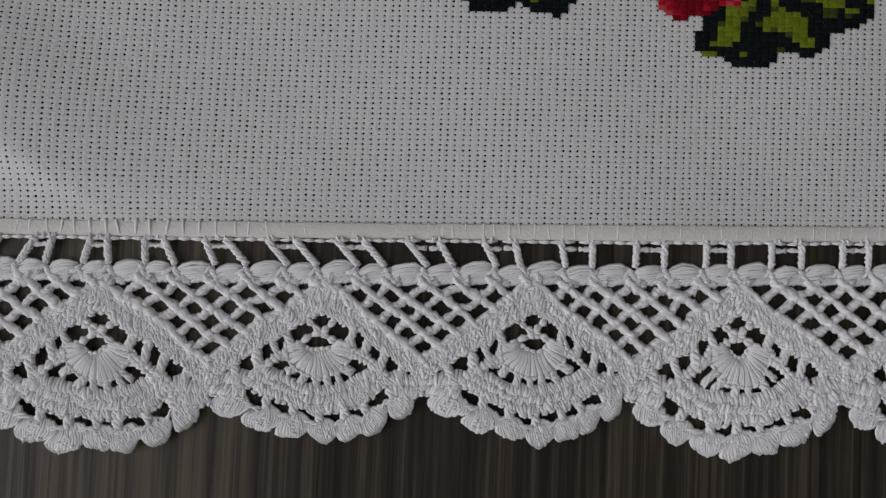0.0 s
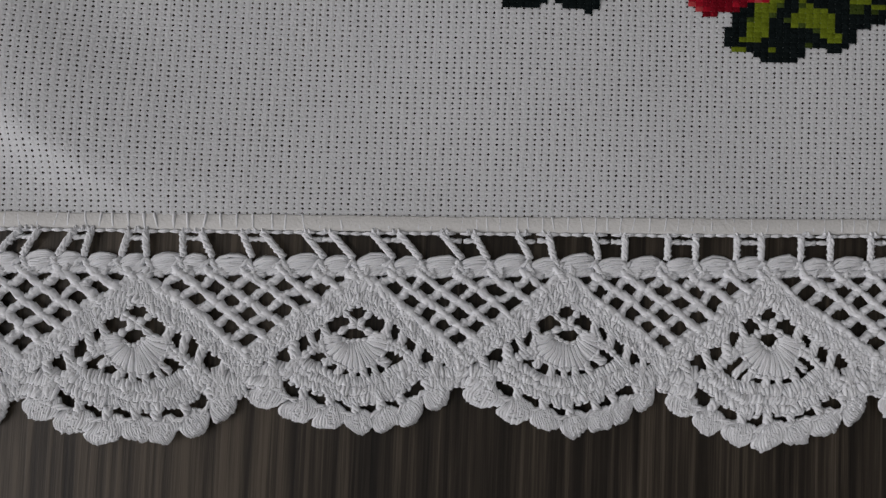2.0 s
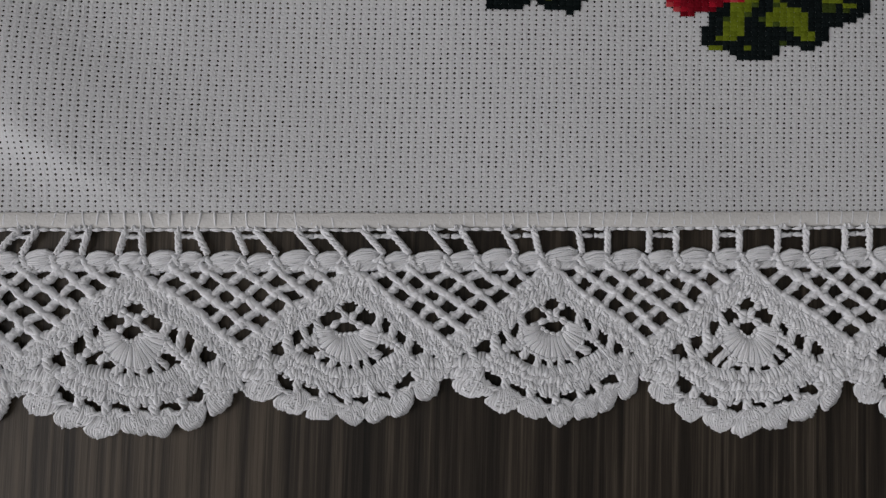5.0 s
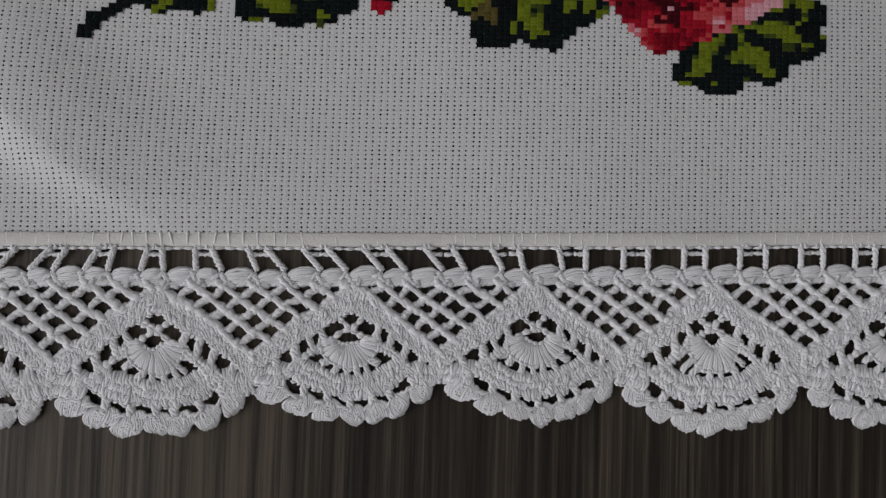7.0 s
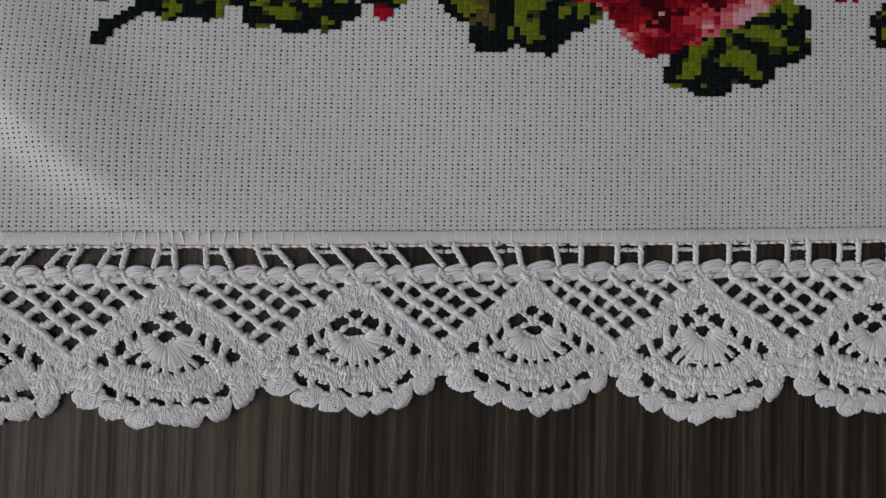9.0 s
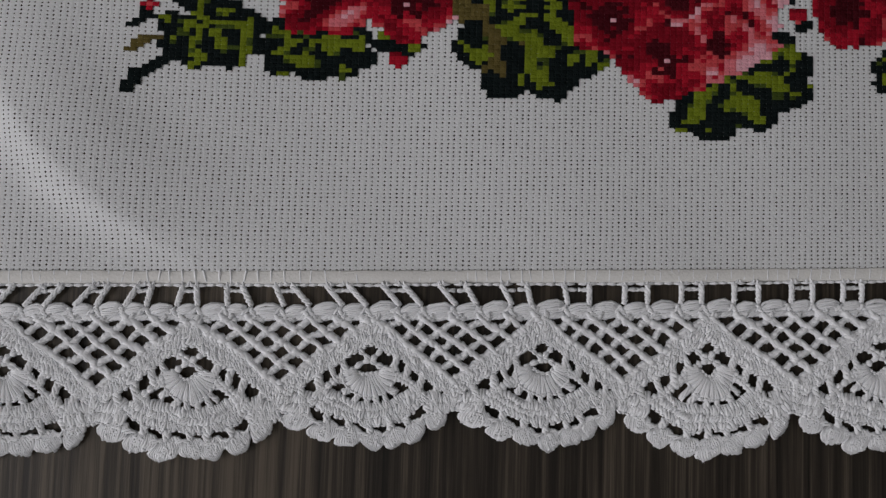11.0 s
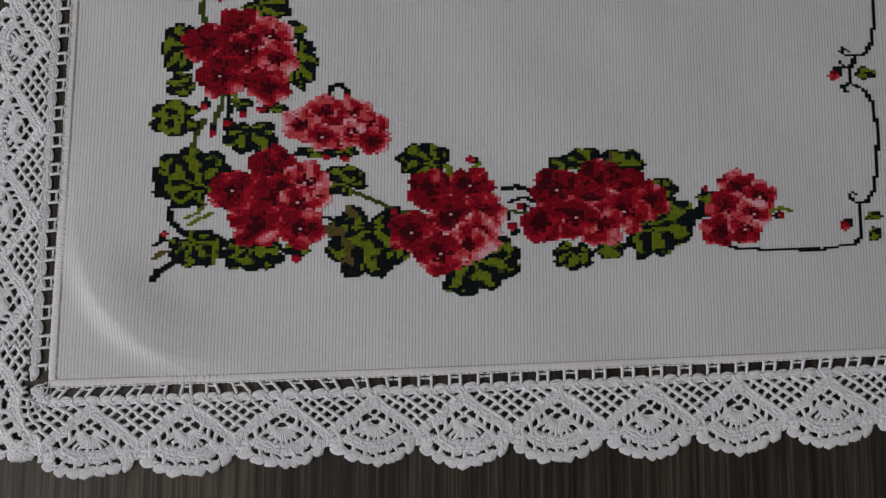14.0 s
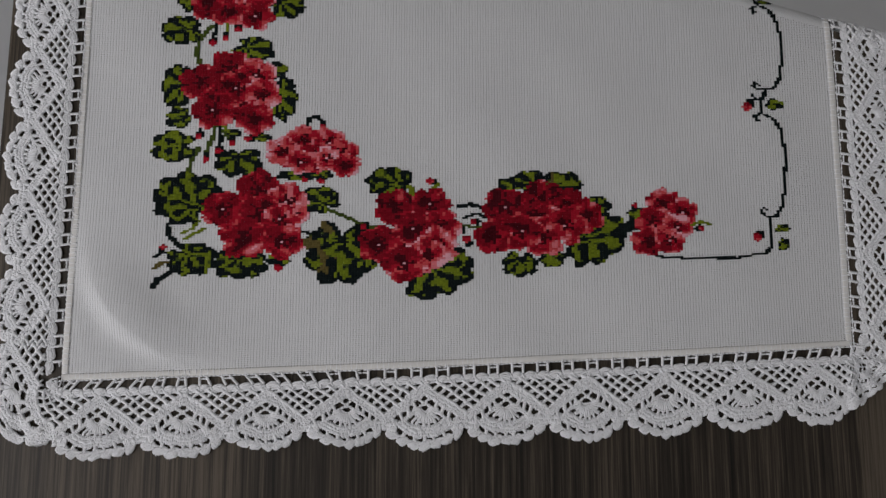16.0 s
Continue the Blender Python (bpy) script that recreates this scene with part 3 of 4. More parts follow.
def sweep(name, path, across, profile, mat, parent, label):
    """A band along path (points), its cross-section given as (out, up) pairs along the across vectors."""
    n, m = len(path), len(profile)
    verts = [(p + s * o + np.array((0, 0, u))) for p, s in zip(path, across) for o, u in profile]
    faces = [(i * m + k, (i + 1) * m + k, (i + 1) * m + k + 1, i * m + k + 1) for i in range(n - 1) for k in range(m - 1)]
    return mesh_object(name, [tuple(v) for v in verts], faces, mat, parent, label)


HEM_W = 0.0036
B_TOP = NY * WARP


def build_hem():
    lab = "folded cream hem sewn with small upright stitches"
    prof = [(-0.0003, -0.0008), (-0.0002, -0.0001), (0.0003, 0.00025), (0.0018, 0.00035), (0.0033, 0.00030), (HEM_W, 0.0001), (HEM_W + 0.0001, -0.0006)]
    width = X1 - X0
    wob = np.random.default_rng(8)
    for side in ("south", "west", "east"):
        if side == "south":
            n = 260
            a = np.linspace(-0.0005, width + 0.0005, n)
            p, s = on_cloth(a, a * 0 - HEM_W + 0.0035, 0.0004), np.tile((0, 1.0, 0), (n, 1))
        else:
            n = 150
            b = np.linspace(HEM_W, B_TOP, n)
            a0 = -0.0005 if side == "west" else width + 0.0005
            p = on_cloth(b * 0 + a0, b, 0.0004)
            s = np.tile((1.0 if side == "west" else -1.0, 0, 0), (n, 1))
        p = p + wob.normal(0, 0.00007, p.shape) * (1, 1, 0)
        tall = prof if side == "south" else [(o, u * 0.4) for o, u in prof]
        hem = sweep("hem", p, s, tall, MAT_HEM, cloth, lab)
        # sewing thread over the hem
        lay = Strands()
        k = 0.004
        span = width if side == "south" else B_TOP
        while k < span - 0.002:
            lean, w = wob.normal(0, 0.0004), HEM_W
            if side == "south":
                q = [on_cloth(k + lean * t, t * w, 0.0004 + u) for t, u in ((-0.04, -0.0004), (0.12, 0.0), (0.5, 0.00005), (0.88, 0.0), (1.02, -0.0004))]
            else:
                a0, sg = (0.0, 1) if side == "west" else (width, -1)
                q = [on_cloth(a0 + sg * t * w, k + lean * t, 0.0004 + u) for t, u in ((-0.04, -0.0004), (0.12, 0.0), (0.5, 0.00005), (0.88, 0.0), (1.02, -0.0004))]
            lay.add(np.array(q), 0.00036, 6)
            k += abs(wob.normal(0.0030, 0.0007)) + 0.0006
        lay.build("hem_stitch", MAT_LACE, hem)


# ---------------- crochet ----------------


FLUFF = np.random.default_rng(77)


class Strands:
    """Collects lengths of thread as thin tubes, to make one mesh of them."""

    def __init__(self):
        self.v, self.f, self.n = [], [], 0

    def add(self, pts, r, sides=5, swell=None):
        pts = np.asarray(pts, dtype=float)
        n = len(pts)
        rad = np.full(n, r) if swell is None else r * np.asarray(swell)
        tan = np.gradient(pts, axis=0)
        tan /= np.linalg.norm(tan, axis=1)[:, None] + 1e-12
        side = np.cross((0, 0, 1.0), tan)
        side /= np.linalg.norm(side, axis=1)[:, None] + 1e-9
        up = np.cross(tan, side)
        ang = np.arange(sides) * 2 * math.pi / sides
        wobble = 1 + FLUFF.uniform(-0.16, 0.16, (n, sides))
        ring = pts[:, None, :] + (rad[:, None] * wobble)[:, :, None] * (np.cos(ang)[None, :, None] * side[:, None, :] + np.sin(ang)[None, :, None] * up[:, None, :])
        self.v.append(ring.reshape(-1, 3))
        o = self.n
        for i in range(n - 1):
            for k in range(sides):
                k2 = (k + 1) % sides
                self.f.append((o + i * sides + k, o + i * sides + k2, o + (i + 1) * sides + k2, o + (i + 1) * sides + k))
        self.f.append(tuple(o + k for k in reversed(range(sides))))
        self.f.append(tuple(o + (n - 1) * sides + k for k in range(sides)))
        self.n += n * sides

    def sheet(self, rows):
        """A thin backing between two lines of points."""
        o = self.n
        m = len(rows[0])
        self.v.append(np.asarray(rows, dtype=float).reshape(-1, 3))
        for i in range(m - 1):
            self.f.append((o + i, o + i + 1, o + m + i + 1, o + m + i))
        self.n += 2 * m

    def points(self):
        return np.concatenate(self.v)

    def pull(self, seed):
        """The uneven tension of hand work: slow small shifts of the thread."""
        for v in self.v:
            for k, amp in ((190, 0.00036), (420, 0.00036), (900, 0.00024)):
                a, b, c = k * 1.0, k * 1.2, seed
                fade = np.clip(1 - (np.abs(v[:, 0]) / (PITCH / 2000)) ** 4, 0, 1)
                v[:, 0] += amp * np.sin(v[:, 1] * a + c + v[:, 0] * k * 0.7) * fade
                v[:, 1] += amp * np.sin(v[:, 0] * b + c * 1.7 + v[:, 1] * k * 0.5) * fade

    def build(self, name, mat, parent, label="", bend=None):
        p = self.points()
        if bend is not None:
            p = bend(p)
        return mesh_object(name, p, self.f, mat, parent, label)


MM = 0.001
PITCH = 52.3                        # one repeat of the lace, mm


def chain(lay, rng, pts, r=0.45, z=0.8, pitch=1.5):
    """A row of chain stitches along pts (mm): short overlapping links either side of the line."""
    pts = np.asarray(pts, float)
    seg = np.hypot(*np.diff(pts, axis=0).T)
    cum = np.r_[0, np.cumsum(seg)]
    n = max(1, int(round(cum[-1] / pitch)))
    def at(s):
        return np.array((np.interp(s, cum, pts[:, 0]), np.interp(s, cum, pts[:, 1])))
    for k in range(n):
        s0, s1 = cum[-1] * (k - 0.15) / n, cum[-1] * (k + 1.15) / n
        a, b = at(s0), at(s1)
        t = (b - a) / (np.hypot(*(b - a)) + 1e-9)
        nr = np.array((-t[1], t[0]))
        for sg in (-1, 1):
            m = (a + b) / 2 + nr * sg * r * 0.75
            lay.add(np.array([(*a, z - 0.1), (*m, z + 0.3 + rng.normal(0, 0.05)), (*b, z - 0.1)]) * MM, r * MM, 4, (0.6, 1.0, 0.6))


def band(lay, rng, inner, outer, step=1.3, r=0.5, z=0.9, rows=4, slant=0.0):
    """A solid band of trebles between two lines: rows of small V-shaped stitches over a thin backing."""
    inner, outer = np.asarray(inner, float), np.asarray(outer, float)
    mid = (inner + outer) / 2
    cum = np.r_[0, np.cumsum(np.hypot(*np.diff(mid, axis=0).T))]
    n = max(2, int(round(cum[-1] / step)))
    for row in range(rows):
        v = (row + 0.5) / rows
        line = inner * (1 - v) + outer * v
        s = (np.arange(n) + 0.5 + rng.normal(0, 0.10, n) + 0.12 * (row % 2)) / n * cum[-1]
        for u in s:
            p = np.array((np.interp(u, cum, line[:, 0]), np.interp(u, cum, line[:, 1]))) + rng.normal(0, 0.10, 2)
            i0 = np.array((np.interp(u, cum, inner[:, 0]), np.interp(u, cum, inner[:, 1])))
            o0 = np.array((np.interp(u, cum, outer[:, 0]), np.interp(u, cum, outer[:, 1])))
            t = o0 - i0
            W = np.hypot(*t)
            t = t / (W + 1e-9)
            nr = np.array((-t[1], t[0]))
            L = W / rows * 0.72
            turn = slant + rng.normal(0, 0.22)
            t, nr = t * math.cos(turn) + nr * math.sin(turn), nr * math.cos(turn) - t * math.sin(turn)
            h = z + rng.normal(0, 0.12)
            for sg in (-1, 1):
                lay.add(np.array([(*(p - t * L + nr * sg * 0.50), h - 0.12), (*(p + nr * sg * 0.42 + t * rng.normal(0, 0.15)), h + 0.34 + rng.normal(0, 0.08)), (*(p + t * L + nr * sg * 0.10), h)]) * MM, r * rng.uniform(0.95, 1.3) * MM, 4, (0.8, 1.05, 0.85))
            # the head of the stitch lies across its foot
            e = p + t * L * 0.95
            lay.add(np.array([(*(e - nr * 0.75), h - 0.05), (*(e + t * 0.15), h + 0.42 + rng.normal(0, 0.08)), (*(e + nr * 0.75 - t * 0.2), h)]) * MM, r * 0.92 * MM, 4, (0.7, 1.0, 0.7))
    c = np.linspace(0, cum[-1], max(3, n // 3))
    edges = [np.stack([np.interp(c, cum, l[:, 0]), np.interp(c, cum, l[:, 1]), c * 0 + z + 0.05], -1) * MM for l in (inner, outer)]
    lay.sheet(edges)


def pebbles(lay, rng, inner, outer, count, z):
    """Small loops of thread that stand proud all over a solid piece."""
    inner, outer = np.asarray(inner, float), np.asarray(outer, float)
    for _ in range(count):
        u = rng.uniform(0, len(inner) - 1.001)
        k, f, v = int(u), u % 1, rng.uniform(0.08, 0.92)
        p = (inner[k] * (1 - f) + inner[k + 1] * f) * (1 - v) + (outer[k] * (1 - f) + outer[k + 1] * f) * v
        t = outer[k] - inner[k]
        t = t / (np.hypot(*t) + 1e-9)
        a = rng.normal(0, 0.6)
        t = np.array((t[0] * math.cos(a) - t[1] * math.sin(a), t[0] * math.sin(a) + t[1] * math.cos(a)))
        lay.add(np.array([(*(p - t * 0.9), z + 0.2), (*p, z + 0.95), (*(p + t * 0.9), z + 0.2)]) * MM, 0.40 * MM, 4, (0.7, 1.0, 0.7))


def lens(lay, rng, a, b, half, n, r, z, flat=0.5):
    """A puff stitch: strands that leave one point, swell apart and close at the other (mm)."""
    a, b = np.asarray(a, float), np.asarray(b, float)
    d = b - a
    t = d / (np.hypot(*d) + 1e-9)
    nr = np.array((-t[1], t[0]))
    for q in range(n):
        w = 2 * q / (n - 1) - 1
        h = z + flat * (1 - w * w) + rng.normal(0, 0.14)
        pts = []
        for s, open_, up in ((0.0, 0.34, -0.15), (0.22, 0.80, 0.6), (0.5, 1.0, 1.0), (0.78, 0.84, 0.7), (1.0, 0.42, -0.1)):
            p = a + d * s + nr * (w * half * open_ + rng.normal(0, 0.14))
            pts.append((p[0], p[1], z + (h - z) * up))
        lay.add(np.array(pts) * MM, r * rng.uniform(0.8, 1.1) * MM, 4, (0.8, 1.0, 1.0, 1.0, 0.85))


def post(lay, rng, a, b, r=0.42, z=0.8, off=0.42, strands=2, bow=0.3):
    """A short twisted post of thread from a to b (mm)."""
    a, b = np.asarray(a, float), np.asarray(b, float)
    d = b - a
    L = np.hypot(*d)
    nr = np.array((-d[1], d[0])) / (L + 1e-9)
    m = max(4, int(L / 0.8) + 1)
    s = np.linspace(0, 1, m)
    ph0 = rng.uniform(0, 6.28)
    for k in range(strands):
        ph = ph0 + s * L * 1.5 + k * 2 * math.pi / strands
        pts = a[None, :] + d[None, :] * s[:, None] + nr[None, :] * (off * np.sin(ph))[:, None]
        lay.add(np.c_[pts, z + bow * np.sin(s * math.pi) + 0.22 * np.cos(ph)] * MM, r * MM, 4)


def heading_pair(seed, p, lean):
    """One pair of the heading: a wide and a narrow opening under the hem, and a puff below each; p wide (mm), x = 0 under the wide opening."""
    rng = np.random.default_rng(seed)
    lay = Strands()
    J = lambda s: rng.normal(0, s)
    k = p / 17.0
    e = 5.3 * k
    sh = lambda x, d: x + lean * float(np.clip((d - 4.2) / 5.6, -0.6, 0.5))
    # chain along the hem, sewn on at every other link
    chain(lay, rng, [(sh(x, 0.6), -0.75 + J(0.10)) for x in np.linspace(-p / 2, p / 2, 7)], 0.30, 0.75, 2.9)
    for x in (-e, e, -e - 1.4, e + 1.4):
        post(lay, rng, (sh(x, 0) + J(0.3), 0.35), (sh(x, 1), -0.9), 0.26, 0.8, 0.2)
    # posts
    for x, dx in ((-e, 0.5), (e, -0.4)):
        x = x + J(0.2)
        post(lay, rng, (sh(x, 0.7), -0.7), (sh(x + dx * 0.3, 6.9), -6.9), 0.50, 0.85, 0.46, 3)
        for q in range(4):
            d = 1.4 + 1.3 * q + J(0.2)
            post(lay, rng, (sh(x - 0.75, d), -d), (sh(x + 0.75, d), -d - 0.5), 0.36, 1.0, 0.15)
        post(lay, rng, (sh(x + 0.1, 0.7), -0.8), (sh(x + dx * 0.5, 4.6), -4.4), 0.30, 1.15, 0.5)
    # chain over the narrow opening, half on each side
    for x0, x1 in ((e, p / 2), (-p / 2, -e)):
        post(lay, rng, (sh(x0, 2.5), -2.5 + J(0.1)), (sh(x1, 2.5), -2.5), 0.42, 0.8, 0.34, 2, 0.1)
    # the puffs, and the threads that carry them
    for c, w, top in ((-0.3 * k, 1.0, 0.0), (p / 2 - 0.4 * k, 0.86, -0.2)):
        c = c + J(0.25)
        a, b = (sh(c - 4.3 * k * w, 9), -9.3 + J(0.2)), (sh(c + 4.2 * k * w, 8), -7.9 + J(0.2))
        lens(lay, rng, a, b, 2.45 * w, 10, 0.46, 0.65, 0.55)
        post(lay, rng, (a[0] - 0.9, a[1] + 1.9), (a[0] + 1.3, a[1] - 1.4), 0.50, 0.7, 0.35, 3)
        post(lay, rng, (b[0] - 1.6, b[1] - 1.3), (b[0] + 1.0, b[1] + 0.4), 0.46, 0.75, 0.35)
        post(lay, rng, (a[0] + 0.2, -10.2), (a[0] + 3.6, -11.1), 0.66, 0.6, 0.55, 3)
        post(lay, rng, (a[0] + 3.2, -10.5), (a[0] + 8.8, -9.9), 0.62, 0.55, 0.55, 3)
    return lay


NET_X, NET_Y, NET_D = 4.2, 2.95, 11.3       # half a mesh across and down, and the first row's depth


def lace_repeat(seed):
    """One scallop of the lace, from under the heading to its rim of puffs, PITCH wide, x = 0 in its middle; mm turned to metres."""
    rng = np.random.default_rng(seed)
    lay = Strands()
    H = PITCH / 2
    J = lambda s: rng.normal(0, s)
    edge = lambda x: 10.6 + 0.70 * abs(x)                    # chevron's upper line, depth at x
    under = lambda x: 18.6 + 0.60 * abs(x)                   # and its lower line
    # open net between the chevrons
    for side in (-1, 1):
        for fam in (-1, 1):
            for even in range(-10, 12, 2):
                pts = []
                for d in np.arange(10.0, 29.5, 0.6):
                    x = (even - fam * (d - NET_D) / NET_Y) * NET_X
                    if -x * side >= -0.3 and abs(x) <= H and d < edge(H - abs(x)) + 1.2:
                        pts.append((side * H + x, -d))
                if len(pts) >= 3:
                    pts = np.array(pts) + rng.normal(0, 0.06, (len(pts), 2)) + rng.normal(0, 0.12, 2)
                    ph = np.arange(len(pts)) * 1.55 + J(2.0)
                    fat = 1 + 0.22 * np.sin(np.arange(len(pts)) * 2.1 + J(2.0))
                    for sg in (0.0, 2.1, 4.2):
                        off = np.sin(ph + sg)[:, None] * np.array((0.34, 0.60 * fam))[None, :] + rng.normal(0, 0.10, (len(pts), 2))
                        lay.add(np.c_[pts + off, 0.80 + 0.34 * np.cos(ph + sg)] * MM, 0.84 * MM, 4, fat)
                    chain(lay, rng, pts[::2], 0.46, 0.95, 1.9)
        # knots where it crosses
        for row in range(0, 7):
            for q in range(-6, 7):
                if (q + row) % 2:
                    continue
                x, d = q * NET_X, NET_D + row * NET_Y
                if -x * side >= -0.1 and d < edge(H - abs(x)) + 0.4 and abs(x) < H - 0.5:
                    c = np.array((side * H + x, -d)) + rng.normal(0, 0.12, 2)
                    lay.add(np.array([(*(c + (-1.3, 0.35)), 0.8), (*(c + (0, 0.1)), 1.45), (*(c + (1.3, -0.35)), 0.8)]) * MM, 0.95 * MM, 4, (0.75, 1.0, 0.75))
                    lay.add(np.array([(*(c + (-1.1, -0.75)), 0.7), (*(c + (0, -0.5)), 1.2), (*(c + (1.1, -0.2)), 0.8)]) * MM, 0.72 * MM, 4, (0.7, 1.0, 0.7))
    # chevron: two solid arms, each of three rows of trebles, one crossing over the other at the top
    for side, x_in, z in ((1, 0.4, 0.75), (-1, -2.2, 0.9)):
        xs = np.linspace(x_in, H + 0.9, 13)
        top = np.array([(side * x, -(10.6 + 0.70 * x)) for x in xs])
        bot = np.array([(side * (x - 1.0), -(17.8 + 0.61 * max(x - 1.0, -0.5))) for x in xs])
        for r0 in range(3):
            band(lay, rng, top * (1 - r0 / 3) + bot * r0 / 3, top * (1 - (r0 + 1) / 3) + bot * (r0 + 1) / 3, 1.5, 0.50, z + 0.03 * r0, 1, 0.45 * side * (1 if r0 != 1 else 0.3))
    # posts and chains between the chevron and the fan
    gaps = ((8.0, 23.9, 6.4, 26.2), (11.6, 26.4, 10.2, 29.2), (15.8, 29.0, 14.2, 32.4), (20.8, 32.0, 19.0, 35.4))
    for side in (-1, 1):
        for xa, da, xb, db in gaps:
            a, b = (side * xa + J(0.2), -(da - 1.4)), (side * xb + J(0.2), -(db + 0.6))
            post(lay, rng, a, b, 0.68, 0.75, 0.66, 3, 0.2)
            post(lay, rng, (a[0] - 0.8, a[1] + 0.3), (a[0] + 0.9, a[1] - 0.1), 0.55, 0.85, 0.3)
        chain(lay, rng, [(side * 3.6, -20.0), (side * 0.2, -22.8), (side * -2.8, -24.5), (side * -5.0, -25.8), (side * -7.4, -27.3)], 0.62, 0.8, 2.2)
        chain(lay, rng, [(side * 7.4, -27.2), (side * 10.6, -29.4), (side * 14.2, -32.2)], 0.86, 0.75, 1.5)
        chain(lay, rng, [(side * 14.2, -32.2), (side * 17.5, -34.0), (side * 21.0, -36.4)], 0.85, 0.75, 1.7)
    # inner fan: trebles that radiate from the opening in the middle
    C = np.array((0.0, -25.9))

    def polar(deg, r, sx=1.08):
        a = radians(deg)
        return C + np.array((math.cos(a) * r * sx, -math.sin(a) * r))
    n = 17
    for k in range(n):
        deg = -2 + 184 * k / (n - 1) + J(1.2)
        far = 8.3 - 0.6 * abs(math.cos(radians(deg))) ** 3 + J(0.15)
        for o in (-1.9, 1.9):
            a, m, b = polar(deg + o * 0.6, 1.75, 1.55), polar(deg + o, 4.8), polar(deg + o * 0.9, far)
            lay.add(np.array([(*a, 0.75), (*(a * 0.5 + m * 0.5), 1.1), (*m, 1.2 + J(0.06)), (*(m * 0.4 + b * 0.6), 1.1), (*b, 0.75)]) * MM, 0.47 * MM, 4, (0.7, 0.9, 1.05, 1.15, 1.05))
        a, b = polar(deg - 4.5, far - 0.4), polar(deg + 4.5, far - 0.2)
        lay.add(np.array([(*a, 0.8), (*((a + b) / 2 + (0, -0.15)), 1.35), (*b, 0.8)]) * MM, 0.52 * MM, 4)
    ds = np.linspace(0, 180, 15)
    lay.sheet([np.array([(*polar(d, r, s), 1.0) for d in ds]) * MM for r, s in ((2.0, 1.5), (8.0, 1.08))])
    chain(lay, rng, [polar(d, 1.5, 1.8) for d in np.linspace(0, 180, 9)], 0.34, 0.8, 1.3)
    # spokes across the ring of openings round the fan
    lip = lambda x: -(36.0 - 0.027 * x * x)
    for k in range(8):
        deg = 20 + 140 * k / 7 + J(1.3)
        a, b = polar(deg + J(2), 7.4), polar(deg, 10.4 + 0.3 * abs(math.cos(radians(deg))))
        post(lay, rng, a, b, 0.58, 0.75, 0.62, 3, 0.15)
    # outer band of the fan
    xs = np.linspace(-17.2, 17.2, 26)
    inn = np.array([(x * 0.86, lip(x * 0.86)) for x in xs])
    out = np.array([(x * 1.03, -(42.0 - 0.0235 * x * x)) for x in xs])
    for r0 in range(3):
        band(lay, rng, inn * (1 - r0 / 3) + out * r0 / 3, inn * (1 - (r0 + 1) / 3) + out * (r0 + 1) / 3, 1.45, 0.50, 0.8 + 0.02 * r0, 1, 0.25 * (-1) ** r0)
    # puffs along the rim, each held by a short post
    rim = lambda x: np.array((x, -(46.6 - 0.0160 * x * x)))
    for k in range(7):
        x = 6.9 * (k - 3) + J(0.3)
        c = rim(x) + rng.normal(0, 0.15, 2)
        t = rim(x + 1) - rim(x - 1)
        t /= np.hypot(*t)
        o = np.array((t[1], -t[0]))
        ax = o * 0.90 + t * 0.30
        ax /= np.hypot(*ax)
        sd = np.array((-ax[1], ax[0]))
        m = 14
        for q in range(m):
            w = 2 * q / (m - 1) - 1
            b0 = c - ax * (2.9 - 1.0 * w * w) + sd * w * 2.7 + rng.normal(0, 0.1, 2)
            b1 = c + ax * (3.0 - 1.5 * w * w + J(0.12)) + sd * w * 3.3
            md = c + ax * (0.1 + J(0.2)) + sd * w * 4.0
            up = 0.90 - 0.22 * w * w + J(0.05)
            lay.add(np.array([(*b0, 0.6), (*(md * 0.6 + b0 * 0.4), up * 0.95), (*md, up), (*(md * 0.5 + b1 * 0.5 + sd * w * 0.2), up * 0.92), (*b1, 0.55)]) * MM, 0.50 * rng.uniform(0.92, 1.08) * MM, 4, (0.8, 1.0, 1.0, 1.0, 0.9))
        pebbles(lay, rng, [c - ax * 1.8 - sd * 2.2, c + ax * 2.0 - sd * 2.2], [c - ax * 1.8 + sd * 2.2, c + ax * 2.0 + sd * 2.2], 16, 0.28)
        foot = c - ax * 2.4
        post(lay, rng, foot, foot - o * 2.6 - t * 0.5, 0.66, 0.7, 0.7, 3)
        # chain that closes the rim to the next puff
        nx = rim(x + 6.0) - np.array((0, -2.0)) if k < 6 else rim(x + 4.2) + (0, 1.6)
        post(lay, rng, c + sd * 2.2 - ax * 0.6 if sd @ t > 0 else c - sd * 2.2 - ax * 0.6, nx, 0.42, 0.65, 0.35)
    # the join with the next scallop
    for side in (-1, 1):
        xs = np.linspace(H - 8.0, H + 0.2, 8)
        band(lay, rng, np.array([(side * x, -(33.0 + 0.10 * (x - H))) for x in xs]), np.array([(side * x, -(36.4 - 0.25 * (x - H))) for x in xs]), 1.4, 0.55, 0.75, 2, 0.4 * side)
        lens(lay, rng, (side * (H - 5.6), -36.0), (side * (H - 3.0), -38.6), 1.7, 8, 0.5, 0.6, 0.3)
    lay.pull(seed)
    return lay


build_hem()

VARIANTS = [lace_repeat(s) for s in (21, 22, 23, 24)]
EDGING = tagged(new("lace_edging"), "white crochet lace edging of scalloped fans and open net", "")
EDGING.parent = cloth
LACE_LABEL = "white crochet scallop with a fan, open net and puffed rim"
HEAD_LABEL = "crochet heading with two openings and two puffs"


